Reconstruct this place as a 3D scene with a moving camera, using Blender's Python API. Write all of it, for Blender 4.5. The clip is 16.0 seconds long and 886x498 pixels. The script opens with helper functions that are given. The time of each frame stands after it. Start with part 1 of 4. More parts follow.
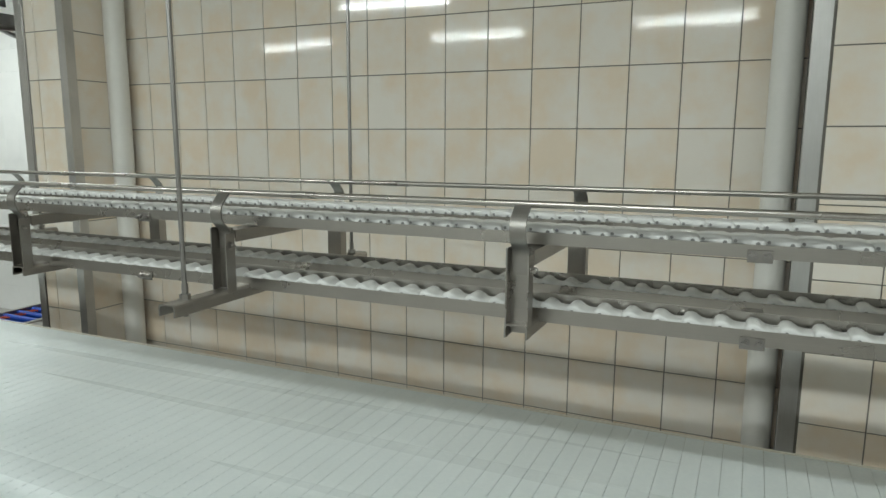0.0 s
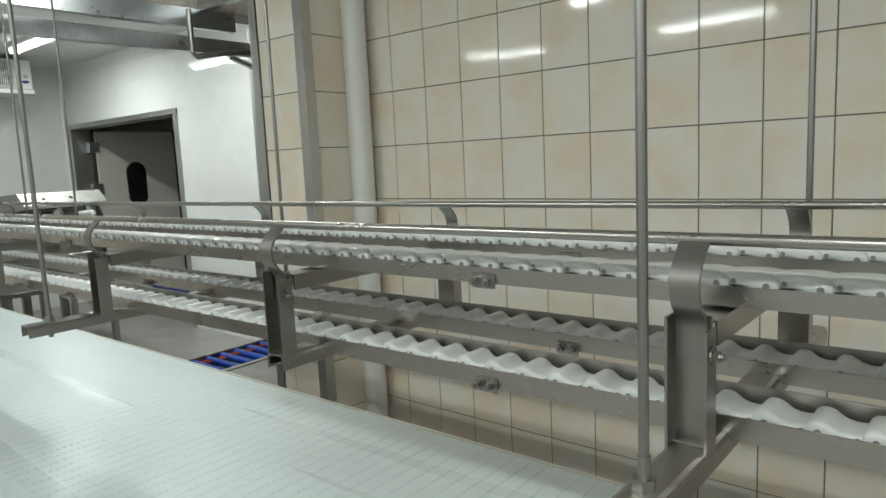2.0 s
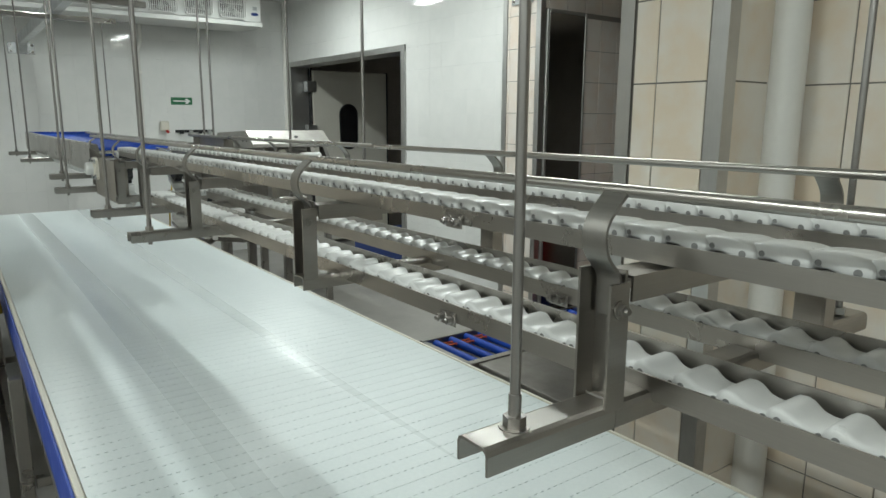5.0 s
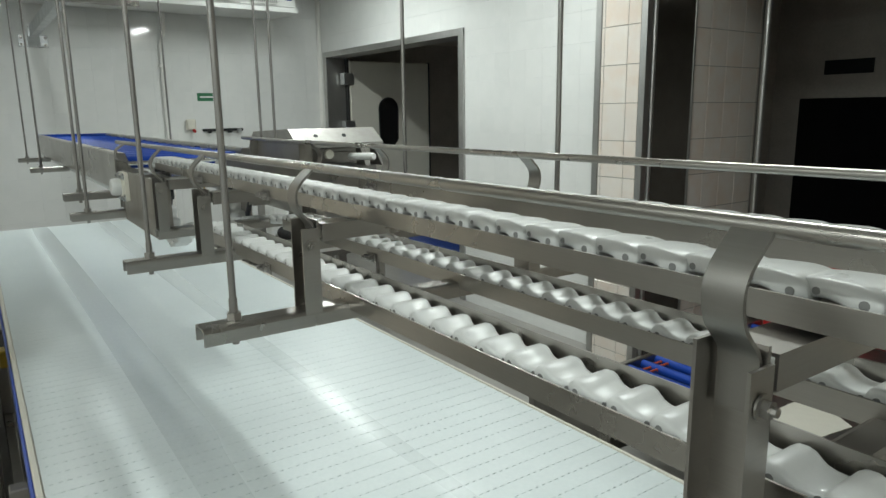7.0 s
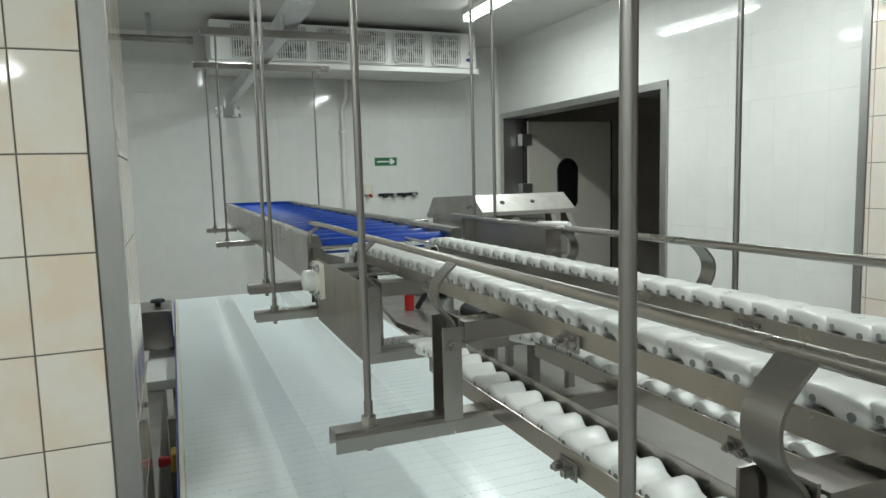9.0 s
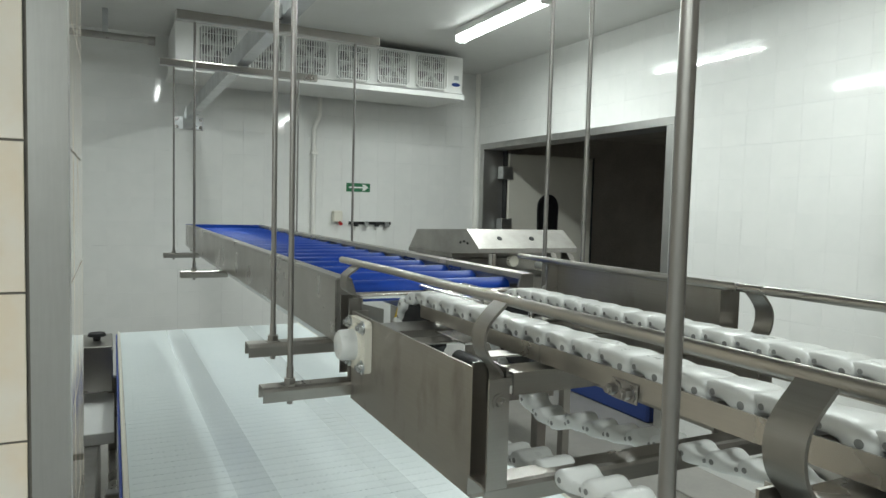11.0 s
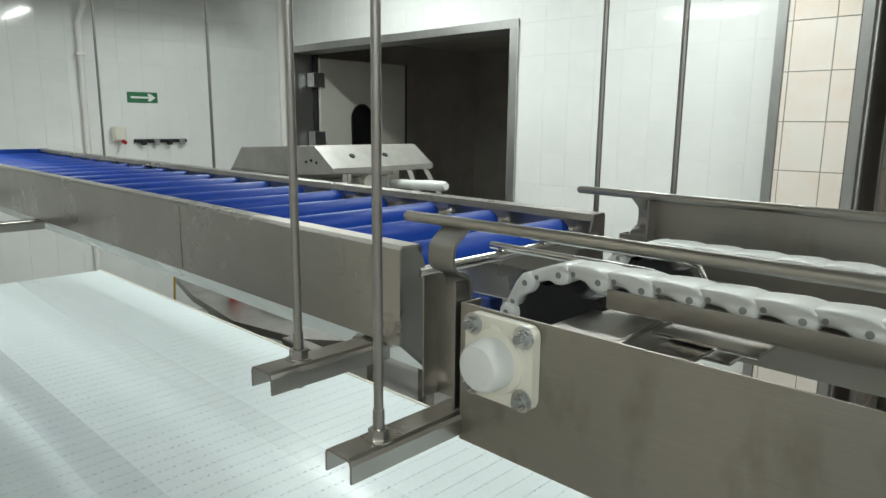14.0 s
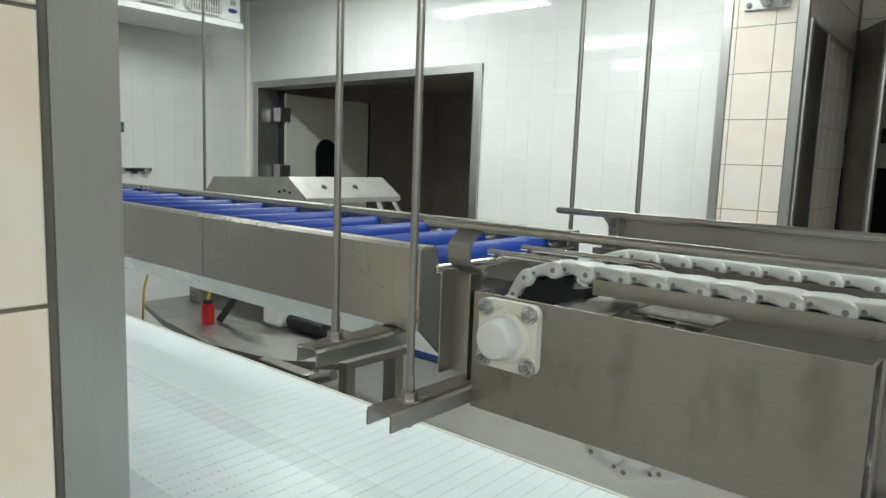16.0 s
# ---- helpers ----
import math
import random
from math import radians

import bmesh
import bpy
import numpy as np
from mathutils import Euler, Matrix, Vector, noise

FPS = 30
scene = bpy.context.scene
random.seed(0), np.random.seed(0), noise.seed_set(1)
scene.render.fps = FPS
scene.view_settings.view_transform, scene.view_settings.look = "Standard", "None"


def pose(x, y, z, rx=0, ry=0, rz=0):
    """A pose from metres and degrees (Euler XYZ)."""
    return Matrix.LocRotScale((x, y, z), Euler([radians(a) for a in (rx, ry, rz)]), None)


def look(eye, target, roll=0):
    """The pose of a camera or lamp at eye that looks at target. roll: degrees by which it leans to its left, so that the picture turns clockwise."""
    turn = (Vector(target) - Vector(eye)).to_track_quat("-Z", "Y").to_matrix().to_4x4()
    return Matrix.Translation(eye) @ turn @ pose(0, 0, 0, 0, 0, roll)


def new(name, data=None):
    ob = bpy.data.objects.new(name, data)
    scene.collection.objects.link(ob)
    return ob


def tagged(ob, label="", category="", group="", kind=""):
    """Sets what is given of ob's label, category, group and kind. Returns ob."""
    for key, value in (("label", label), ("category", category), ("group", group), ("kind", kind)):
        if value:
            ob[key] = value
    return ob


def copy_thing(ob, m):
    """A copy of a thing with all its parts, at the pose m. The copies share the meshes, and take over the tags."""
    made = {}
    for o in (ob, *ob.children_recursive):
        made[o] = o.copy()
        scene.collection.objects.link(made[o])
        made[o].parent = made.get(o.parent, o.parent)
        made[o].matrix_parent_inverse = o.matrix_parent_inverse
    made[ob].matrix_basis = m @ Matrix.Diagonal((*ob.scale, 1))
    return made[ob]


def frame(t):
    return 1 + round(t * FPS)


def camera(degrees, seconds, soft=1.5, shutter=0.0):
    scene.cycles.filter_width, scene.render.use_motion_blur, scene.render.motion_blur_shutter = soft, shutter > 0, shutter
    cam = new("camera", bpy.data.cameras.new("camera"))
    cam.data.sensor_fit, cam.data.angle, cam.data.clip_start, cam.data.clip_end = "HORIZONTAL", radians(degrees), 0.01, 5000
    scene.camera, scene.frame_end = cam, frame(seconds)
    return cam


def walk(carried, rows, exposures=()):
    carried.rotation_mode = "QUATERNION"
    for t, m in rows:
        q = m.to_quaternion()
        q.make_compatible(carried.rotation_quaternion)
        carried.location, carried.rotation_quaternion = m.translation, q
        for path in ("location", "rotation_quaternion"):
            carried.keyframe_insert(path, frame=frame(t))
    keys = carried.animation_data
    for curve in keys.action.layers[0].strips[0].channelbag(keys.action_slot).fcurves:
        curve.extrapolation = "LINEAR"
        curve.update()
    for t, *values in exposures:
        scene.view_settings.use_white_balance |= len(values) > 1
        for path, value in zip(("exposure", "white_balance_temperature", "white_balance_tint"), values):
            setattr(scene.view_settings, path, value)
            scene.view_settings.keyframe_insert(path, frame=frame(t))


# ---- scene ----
cam = camera(66.7, 16.0)
PATH = [
    (0, (-0.08, 0.011, 1.83), (-0.9, 1.807, 1.51), 0.3),
    (0.5, (-0.23, 0.139, 1.815), (-1.205, 1.869, 1.579), -1.5),
    (1, (-0.377, 0.332, 1.816), (-1.577, 1.927, 1.677), -3.2),
    (1.5, (-0.601, 0.421, 1.783), (-1.876, 1.953, 1.609), -3.5),
    (2, (-0.918, 0.49, 1.806), (-2.194, 2.007, 1.542), -2.7),
    (2.5, (-1.188, 0.608, 1.773), (-2.563, 2.035, 1.503), -3.4),
    (3, (-1.428, 0.723, 1.776), (-3.039, 1.889, 1.558), -3.5),
    (3.5, (-1.572, 0.729, 1.767), (-3.25, 1.787, 1.515), -1.8),
    (4, (-1.744, 0.643, 1.746), (-3.346, 1.8, 1.431), 0.9),
    (4.5, (-1.922, 0.63, 1.769), (-3.509, 1.794, 1.416), 0.7),
    (6.8, (-2.975, 0.769, 1.78), (-4.579, 1.893, 1.376), -0.8),
    (7, (-3.062, 0.766, 1.778), (-4.674, 1.882, 1.38), -0.7),
    (7.5, (-3.315, 0.823, 1.786), (-4.977, 1.871, 1.415), -1.2),
    (8, (-3.464, 0.851, 1.792), (-5.208, 1.767, 1.448), -1.7),
    (8.5, (-3.507, 0.826, 1.816), (-5.297, 1.65, 1.474), -1.1),
    (9, (-3.731, 0.826, 1.817), (-5.578, 1.56, 1.598), -1.5),
    (9.2, (-3.818, 0.812, 1.801), (-5.684, 1.516, 1.641), -1.3),
    (11.3, (-4.414, 0.761, 1.805), (-6.184, 1.681, 1.669), 1.7),
    (11.5, (-4.48, 0.758, 1.806), (-6.231, 1.713, 1.654), 1.5),
    (12, (-4.696, 0.792, 1.805), (-6.362, 1.883, 1.62), -1.0),
    (12.5, (-4.888, 0.822, 1.803), (-6.522, 1.961, 1.62), -1.7),
    (13, (-4.984, 0.775, 1.806), (-6.559, 1.98, 1.54), -1.2),
    (13.5, (-5.023, 0.676, 1.806), (-6.51, 1.976, 1.486), -0.7),
    (14, (-5.034, 0.62, 1.807), (-6.403, 2.028, 1.434), 0.6),
    (14.5, (-5.033, 0.594, 1.81), (-6.302, 2.087, 1.408), 2.0),
    (15, (-4.996, 0.609, 1.8), (-6.199, 2.169, 1.456), 3.4),
    (15.5, (-4.942, 0.619, 1.79), (-6.233, 2.102, 1.426), 3.4),
    (16, (-4.975, 0.429, 1.781), (-6.254, 1.945, 1.524), 2.1),
]
walk(cam, [(t, look(eye, target, roll)) for t, eye, target, roll in PATH],
     [(0.0, -0.06), (1.0, -0.08), (2.5, -0.15), (4.5, -0.20), (7.0, -0.22), (7.5, -0.26), (8.5, -0.18), (9.2, -0.19), (12.0, 0.0), (14.0, 0.03), (16.0, 0.05)])

# ---- light ----
world = bpy.data.worlds.new("world")
scene.world = world
world.use_nodes = True
world.node_tree.nodes["Background"].inputs[0].default_value = (0.8, 0.9, 1.0, 1)
world.node_tree.nodes["Background"].inputs[1].default_value = 0.02
scene.view_settings.exposure = 0.0
LAMP_COLOUR = (0.915, 1.0, 0.965)

CEIL = 3.30
BACK_Y, PIL_Y, DOOR_Y, END_X = 2.695, 2.345, 4.5, -11.1
PIR_Y = 2.38            # face of the pillar by the start
FAR_Y, REV_X = 4.24, -5.87  # narrow pillar and the reveal of the second doorway


# ---- materials ----
def mat(name, build):
    m = bpy.data.materials.new(name)
    m.use_nodes = True
    nt = m.node_tree
    build(nt, nt.nodes["Principled BSDF"], nt.nodes, nt.links)
    return m


def ramp(nt, src, stops):
    r = nt.nodes.new("ShaderNodeValToRGB")
    while len(r.color_ramp.elements) < len(stops):
        r.color_ramp.elements.new(0.5)
    for e, (p, c) in zip(r.color_ramp.elements, stops):
        e.position, e.color = p, (*c, 1) if len(c) == 3 else c
    nt.links.new(src, r.inputs[0])
    return r.outputs[0]


def coords(nt, scale=(1, 1, 1)):
    tc, mp = nt.nodes.new("ShaderNodeTexCoord"), nt.nodes.new("ShaderNodeMapping")
    geo = nt.nodes.new("ShaderNodeNewGeometry")
    mp.inputs["Scale"].default_value = scale
    nt.links.new(geo.outputs["Position"], mp.inputs["Vector"])
    return mp.outputs[0]


def noise_tex(nt, vec, scale, detail=4, rough=0.55):
    n = nt.nodes.new("ShaderNodeTexNoise")
    n.inputs["Scale"].default_value, n.inputs["Detail"].default_value, n.inputs["Roughness"].default_value = scale, detail, rough
    nt.links.new(vec, n.inputs["Vector"])
    return n.outputs["Fac"]


def bump(nt, b, height, strength, dist=0.002):
    n = nt.nodes.new("ShaderNodeBump")
    n.inputs["Strength"].default_value, n.inputs["Distance"].default_value = strength, dist
    nt.links.new(height, n.inputs["Height"])
    nt.links.new(n.outputs[0], b.inputs["Normal"])


def mixed(nt, fac, a, b, mode="MIX"):
    m = nt.nodes.new("ShaderNodeMix")
    m.data_type, m.blend_type = "RGBA", mode
    for sock, v in ((m.inputs[0], fac), (m.inputs[6], a), (m.inputs[7], b)):
        if isinstance(v, (int, float)):
            sock.default_value = v
        elif isinstance(v, tuple):
            sock.default_value = (*v, 1)
        else:
            nt.links.new(v, sock)
    return m.outputs[2]


def steel(name, colour, rough, grain=(2, 2, 90), var=0.12, metal=1.0):
    def build(nt, b, n, l):
        g = noise_tex(nt, coords(nt, grain), 6, 5, 0.7)
        s = noise_tex(nt, coords(nt), 5, 5, 0.6)
        col = mixed(nt, 0.5, ramp(nt, g, [(0.3, tuple(c * (1 - var) for c in colour)), (0.7, colour)]),
                    ramp(nt, s, [(0.35, tuple(c * (1 - 1.6 * var) for c in colour)), (0.62, colour)]))
        l.new(col, b.inputs["Base Color"])
        l.new(ramp(nt, s, [(0.3, (rough * 1.25,) * 3), (0.7, (rough * 0.85,) * 3)]), b.inputs["Roughness"])
        b.inputs["Metallic"].default_value = metal
        bump(nt, b, g, 0.06, 0.0006)
    return mat(name, build)


def plain(name, colour, rough, var=0.08, scale=8.0, metal=0.0, relief=0.03, spec=0.5):
    def build(nt, b, n, l):
        s = noise_tex(nt, coords(nt), scale, 5, 0.6)
        f = noise_tex(nt, coords(nt), scale * 14, 3, 0.6)
        l.new(mixed(nt, 0.35, ramp(nt, s, [(0.3, tuple(c * (1 - var) for c in colour)), (0.7, colour)]),
                    ramp(nt, f, [(0.3, tuple(c * (1 - var) for c in colour)), (0.7, colour)])), b.inputs["Base Color"])
        l.new(ramp(nt, s, [(0.3, (min(1, rough * 1.2),) * 3), (0.7, (rough * 0.88,) * 3)]), b.inputs["Roughness"])
        b.inputs["Metallic"].default_value = metal
        b.inputs["Specular IOR Level"].default_value = spec
        bump(nt, b, f, relief, 0.001)
    return mat(name, build)


def tile_mat(name, base, warm, rough, island, amount):
    def build(nt, b, n, l):
        if island:
            src = n.new("ShaderNodeNewGeometry").outputs["Random Per Island"]
        else:
            src = n.new("ShaderNodeObjectInfo").outputs["Random"]
        shift = n.new("ShaderNodeVectorMath")
        shift.operation = "MULTIPLY_ADD"
        shift.inputs[1].default_value = (31.0, 17.0, 23.0)
        l.new(src, shift.inputs[0])
        l.new(coords(nt), shift.inputs[2])
        cloud = noise_tex(nt, shift.outputs[0], 5.5, 5, 0.55)
        off = n.new("ShaderNodeMath")
        off.operation = "MULTIPLY_ADD"
        off.inputs[1].default_value, off.inputs[2].default_value = 0.07, -0.035
        l.new(src, off.inputs[0])
        add = n.new("ShaderNodeMath")
        add.operation = "ADD"
        l.new(cloud, add.inputs[0])
        l.new(off.outputs[0], add.inputs[1])
        col = ramp(nt, add.outputs[0], [(0.36, base), (0.48, tuple((a + w) / 2 for a, w in zip(base, warm))), (0.62, warm)])
        fine = noise_tex(nt, coords(nt), 60, 3, 0.6)
        l.new(mixed(nt, 0.25, col, mixed(nt, fine, tuple(c * (1 - amount) for c in base), base)), b.inputs["Base Color"])
        l.new(ramp(nt, cloud, [(0.3, (rough,) * 3), (0.75, (rough * 1.6,) * 3)]), b.inputs["Roughness"])
        wave = noise_tex(nt, coords(nt), 11, 2, 0.4)
        bump(nt, b, wave, 0.035, 0.004)
    return mat(name, build)


STEEL = steel("brushed_steel", (0.39, 0.372, 0.347), 0.30)
HOOD = steel("hood_steel", (0.44, 0.425, 0.40), 0.52, (3, 3, 40), 0.15)
STEEL_X = steel("rolled_steel", (0.46, 0.438, 0.405), 0.28, (2, 90, 90))
STEEL_DARK = steel("sheet_steel", (0.36, 0.345, 0.322), 0.40, (1.5, 60, 1.5), 0.2)
# mirror-like stainless; its reflection of a dark room is toned into the colour
LINING = steel("lining_steel", (0.30, 0.285, 0.27), 0.16, (30, 30, 2), 0.15)

PIN = plain("grey_pin_and_shade", (0.24, 0.24, 0.235), 0.45, 0.15, 20)


def plate_build(nt, b, n, l):
    g = noise_tex(nt, coords(nt, (3, 3, 160)), 5, 4, 0.7)
    st = noise_tex(nt, coords(nt, (1, 1, 0.55)), 17, 4, 0.5)
    big = noise_tex(nt, coords(nt), 5, 4, 0.55)
    base = ramp(nt, g, [(0.3, (0.34, 0.32, 0.292)), (0.7, (0.37, 0.35, 0.322))])
    mask = mixed(nt, 1.0, ramp(nt, st, [(0.50, (0, 0, 0)), (0.70, (1, 1, 1))]), ramp(nt, big, [(0.42, (0, 0, 0)), (0.6, (0.8, 0.8, 0.8))]), "MULTIPLY")
    l.new(mixed(nt, mask, base, (0.21, 0.188, 0.158)), b.inputs["Base Color"])
    l.new(ramp(nt, big, [(0.3, (0.46, 0.46, 0.46)), (0.7, (0.35, 0.35, 0.35))]), b.inputs["Roughness"])
    b.inputs["Metallic"].default_value = 1.0
    bump(nt, b, g, 0.04, 0.0005)


PLATE = mat("smeared_steel", plate_build)
ROD = steel("rod_steel", (0.36, 0.345, 0.33), 0.33, (30, 30, 3))
CHROME = steel("bright_steel", (0.68, 0.66, 0.63), 0.16)
TRIM = steel("corner_trim_steel", (0.55, 0.545, 0.53), 0.38, (40, 40, 2))
ZINC = steel("galvanised_steel", (0.60, 0.615, 0.62), 0.30, (5, 5, 5), 0.22)
BEIGE = tile_mat("beige_glazed_tile", (0.83, 0.705, 0.56), (0.86, 0.83, 0.775), 0.045, False, 0.08)
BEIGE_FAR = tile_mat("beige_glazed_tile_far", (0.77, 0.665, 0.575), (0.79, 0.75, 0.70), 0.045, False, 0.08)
WHITE_TILE = tile_mat("white_glazed_tile", (0.78, 0.785, 0.765), (0.82, 0.82, 0.80), 0.045, False, 0.03)
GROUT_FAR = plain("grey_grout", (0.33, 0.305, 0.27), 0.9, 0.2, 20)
GROUT = plain("dark_grout", (0.23, 0.215, 0.19), 0.9, 0.25, 20)
GROUT_W = plain("pale_grout", (0.83, 0.83, 0.81), 0.5, 0.1, 20)
PANEL = plain("ceiling_panel", (0.72, 0.72, 0.70), 0.45, 0.06, 2)
FLOOR = plain("resin_floor", (0.36, 0.345, 0.32), 0.34, 0.2, 2.5, relief=0.1)
CHAIN = plain("white_acetal", (0.70, 0.705, 0.69), 0.30, 0.05, 30)
def belt_build(nt, b, n, l):
    sheen = noise_tex(nt, coords(nt, (0.10, 6.0, 0.1)), 1.0, 1, 0.5)
    cloud = noise_tex(nt, coords(nt), 2.5, 5, 0.6)
    fine = noise_tex(nt, coords(nt), 90, 3, 0.6)
    l.new(mixed(nt, 0.5, ramp(nt, cloud, [(0.3, (0.67, 0.735, 0.74)), (0.7, (0.74, 0.80, 0.805))]), ramp(nt, fine, [(0.3, (0.67, 0.735, 0.745)), (0.7, (0.75, 0.805, 0.81))])), b.inputs["Base Color"])
    l.new(ramp(nt, sheen, [(0.35, (0.42, 0.42, 0.42)), (0.65, (0.24, 0.24, 0.24))]), b.inputs["Roughness"])
    bump(nt, b, sheen, 0.3, 0.012)


BELT = mat("white_belt_plastic", belt_build)
SLOT = plain("belt_underside", (0.42, 0.45, 0.44), 0.7, 0.2, 12)
BLUE = plain("blue_plastic", (0.010, 0.062, 0.40), 0.46, 0.18, 10, spec=0.28)
BLUE_EDGE = plain("blue_edge", (0.02, 0.07, 0.42), 0.4, 0.15, 10)
BLACK = plain("black_nylon", (0.012, 0.012, 0.014), 0.5, 0.3, 20)
WHITE_PAINT = plain("white_enamel", (0.80, 0.80, 0.78), 0.35, 0.05, 6)
IVORY = plain("ivory_plastic", (0.74, 0.71, 0.62), 0.35, 0.06, 30)
CREAM = plain("cream_door_panel", (0.62, 0.60, 0.53), 0.4, 0.08, 3)
PIPE = plain("white_pipe", (0.90, 0.885, 0.84), 0.38, 0.06, 5)
# white walls of unlit rooms; part of their darkness is in this grey
SHADED_WALL = plain("shade_toned_store_wall", (0.55, 0.51, 0.46), 0.7, 0.3, 3)
DARK_GLASS_AND_VOID = plain("dark_window_and_void", (0.01, 0.01, 0.011), 0.08, 0.2, 4)
GREEN = plain("green_sign", (0.02, 0.17, 0.07), 0.4, 0.1, 20)
SIGN_WHITE = plain("sign_white", (0.8, 0.82, 0.8), 0.4, 0.03, 20)
RED = plain("red_plastic", (0.50, 0.02, 0.02), 0.35, 0.15, 15)
ORANGE = plain("orange_belt", (0.55, 0.09, 0.02), 0.5, 0.2, 15)
YELLOW = plain("yellow_plastic", (0.62, 0.42, 0.04), 0.4, 0.1, 20)
DARK_BLUE = plain("dark_blue_logo", (0.02, 0.05, 0.22), 0.4, 0.05, 20)
CABLE = plain("black_cable", (0.02, 0.02, 0.025), 0.5, 0.1, 20)


def glow_build(nt, b, n, l):
    b.inputs["Base Color"].default_value = (0.9, 0.9, 0.88, 1)
    b.inputs["Emission Color"].default_value = (*LAMP_COLOUR, 1)
    b.inputs["Emission Strength"].default_value = 9.0


GLOW = mat("lamp_diffuser", glow_build)


# ---- mesh helpers ----
class Geo:
    """Collects vertices and faces of one part."""

    def __init__(self):
        self.v, self.f = [], []

    def add(self, vs, fs):
        k = len(self.v)
        self.v += [tuple(p) for p in vs]
        self.f += [tuple(i + k for i in q) for q in fs]
        return self

    def box(self, lo, hi, c=0.0):
        """A box; c: the chamfer along its edges."""
        (a, b, d), (e, g, h) = lo, hi
        if c <= 0:
            return self.add([(x, y, z) for z in (d, h) for y in (b, g) for x in (a, e)],
                            [(0, 2, 3, 1), (4, 5, 7, 6), (0, 1, 5, 4), (1, 3, 7, 5), (3, 2, 6, 7), (2, 0, 4, 6)])
        bm = bmesh.new()
        bmesh.ops.create_cube(bm, size=1)
        for v in bm.verts:
            v.co = Vector(((a + e) / 2 + v.co.x * (e - a), (b + g) / 2 + v.co.y * (g - b), (d + h) / 2 + v.co.z * (h - d)))
        bmesh.ops.bevel(bm, geom=bm.edges[:], offset=c, segments=1, affect="EDGES")
        return self.take(bm)

    def take(self, bm):
        bm.verts.index_update()
        self.add([v.co for v in bm.verts], [[v.index for v in q.verts] for q in bm.faces])
        bm.free()
        return self

    def tube(self, pts, r, n=10, caps=True):
        """A round bar along points; r: one radius or one for each point."""
        pts = [Vector(p) for p in pts]
        rs = r if isinstance(r, (list, tuple)) else [r] * len(pts)
        vs, up = [], None
        for i, p in enumerate(pts):
            d = (pts[min(i + 1, len(pts) - 1)] - pts[max(i - 1, 0)]).normalized()
            if up is None:
                up = d.orthogonal().normalized()
            up = (up - d * up.dot(d)).normalized()
            w = d.cross(up)
            vs += [p + rs[i] * (math.cos(6.283185 * k / n) * up + math.sin(6.283185 * k / n) * w) for k in range(n)]
        fs = [(i * n + k, i * n + (k + 1) % n, (i + 1) * n + (k + 1) % n, (i + 1) * n + k) for i in range(len(pts) - 1) for k in range(n)]
        if caps:
            fs += [tuple(range(n - 1, -1, -1)), tuple((len(pts) - 1) * n + k for k in range(n))]
        return self.add(vs, fs)

    def prism(self, outline, axis, lo, hi):
        """A flat outline pushed along an axis; outline in the two other axes, in x, y, z order."""
        def put(p, h):
            q = list(p)
            q.insert(axis, h)
            return tuple(q)
        n = len(outline)
        vs = [put(p, lo) for p in outline] + [put(p, hi) for p in outline]
        fs = [(i, (i + 1) % n, n + (i + 1) % n, n + i) for i in range(n)] + [tuple(range(n - 1, -1, -1)), tuple(range(n, 2 * n))]
        return self.add(vs, fs)

    def strip(self, path, t, axis, lo, hi):
        """Sheet metal bent along a path in a plane, thickness t, pushed along an axis."""
        ps = [Vector(p) for p in path]
        left, right = [], []
        for i, p in enumerate(ps):
            d1 = (ps[i] - ps[i - 1]).normalized() if i else None
            d2 = (ps[i + 1] - ps[i]).normalized() if i < len(ps) - 1 else None
            d = ((d1 or d2) + (d2 or d1)).normalized()
            nrm = Vector((-d.y, d.x))
            k = 1 / max(0.4, nrm.dot(Vector((-(d2 or d1).y, (d2 or d1).x))))
            left.append(p + nrm * t / 2 * k)
            right.append(p - nrm * t / 2 * k)
        out = left + right[::-1]
        n, m = len(out), len(ps)

        def put(p, h):
            q = list(p)
            q.insert(axis, h)
            return tuple(q)
        vs = [put(p, lo) for p in out] + [put(p, hi) for p in out]
        fs = [(i, (i + 1) % n, n + (i + 1) % n, n + i) for i in range(n)]
        for i in range(m - 1):
            q = (i, i + 1, n - 2 - i, n - 1 - i)
            fs += [q[::-1], tuple(n + k for k in q)]
        return self.add(vs, fs)


def mesh_of(name, g, material, smooth=False):
    me = bpy.data.meshes.new(name)
    me.from_pydata(g.v, [], g.f)
    bm = bmesh.new()
    bm.from_mesh(me)
    bmesh.ops.recalc_face_normals(bm, faces=bm.faces[:])
    bm.to_mesh(me)
    bm.free()
    if smooth:
        me.polygons.foreach_set("use_smooth", [True] * len(me.polygons))
        me.set_sharp_from_angle(angle=radians(38))
    me.materials.append(material)
    return me


WORLD_AT = {}


def thing(name, at, label="", category="", group="", kind=""):
    ob = new(name)
    ob.empty_display_size = 0.05
    ob.location = at
    WORLD_AT[ob.name] = Vector(at)
    return tagged(ob, label, category, group, kind)


def part(name, g, material, parent, label="", smooth=False, kind=""):
    """One mesh under a thing or part; its geometry is given in world places."""
    ob = new(name, mesh_of(name, g, material, smooth))
    ob.parent = parent
    ob.location = -WORLD_AT[parent.name]
    WORLD_AT[ob.name] = Vector((0, 0, 0))
    return tagged(ob, label, kind=kind)


def solid(name, g, material, label="", category="", kind="", group="", smooth=False):
    ob = new(name, mesh_of(name, g, material, smooth))
    WORLD_AT[ob.name] = Vector((0, 0, 0))
    return tagged(ob, label, category, group, kind)


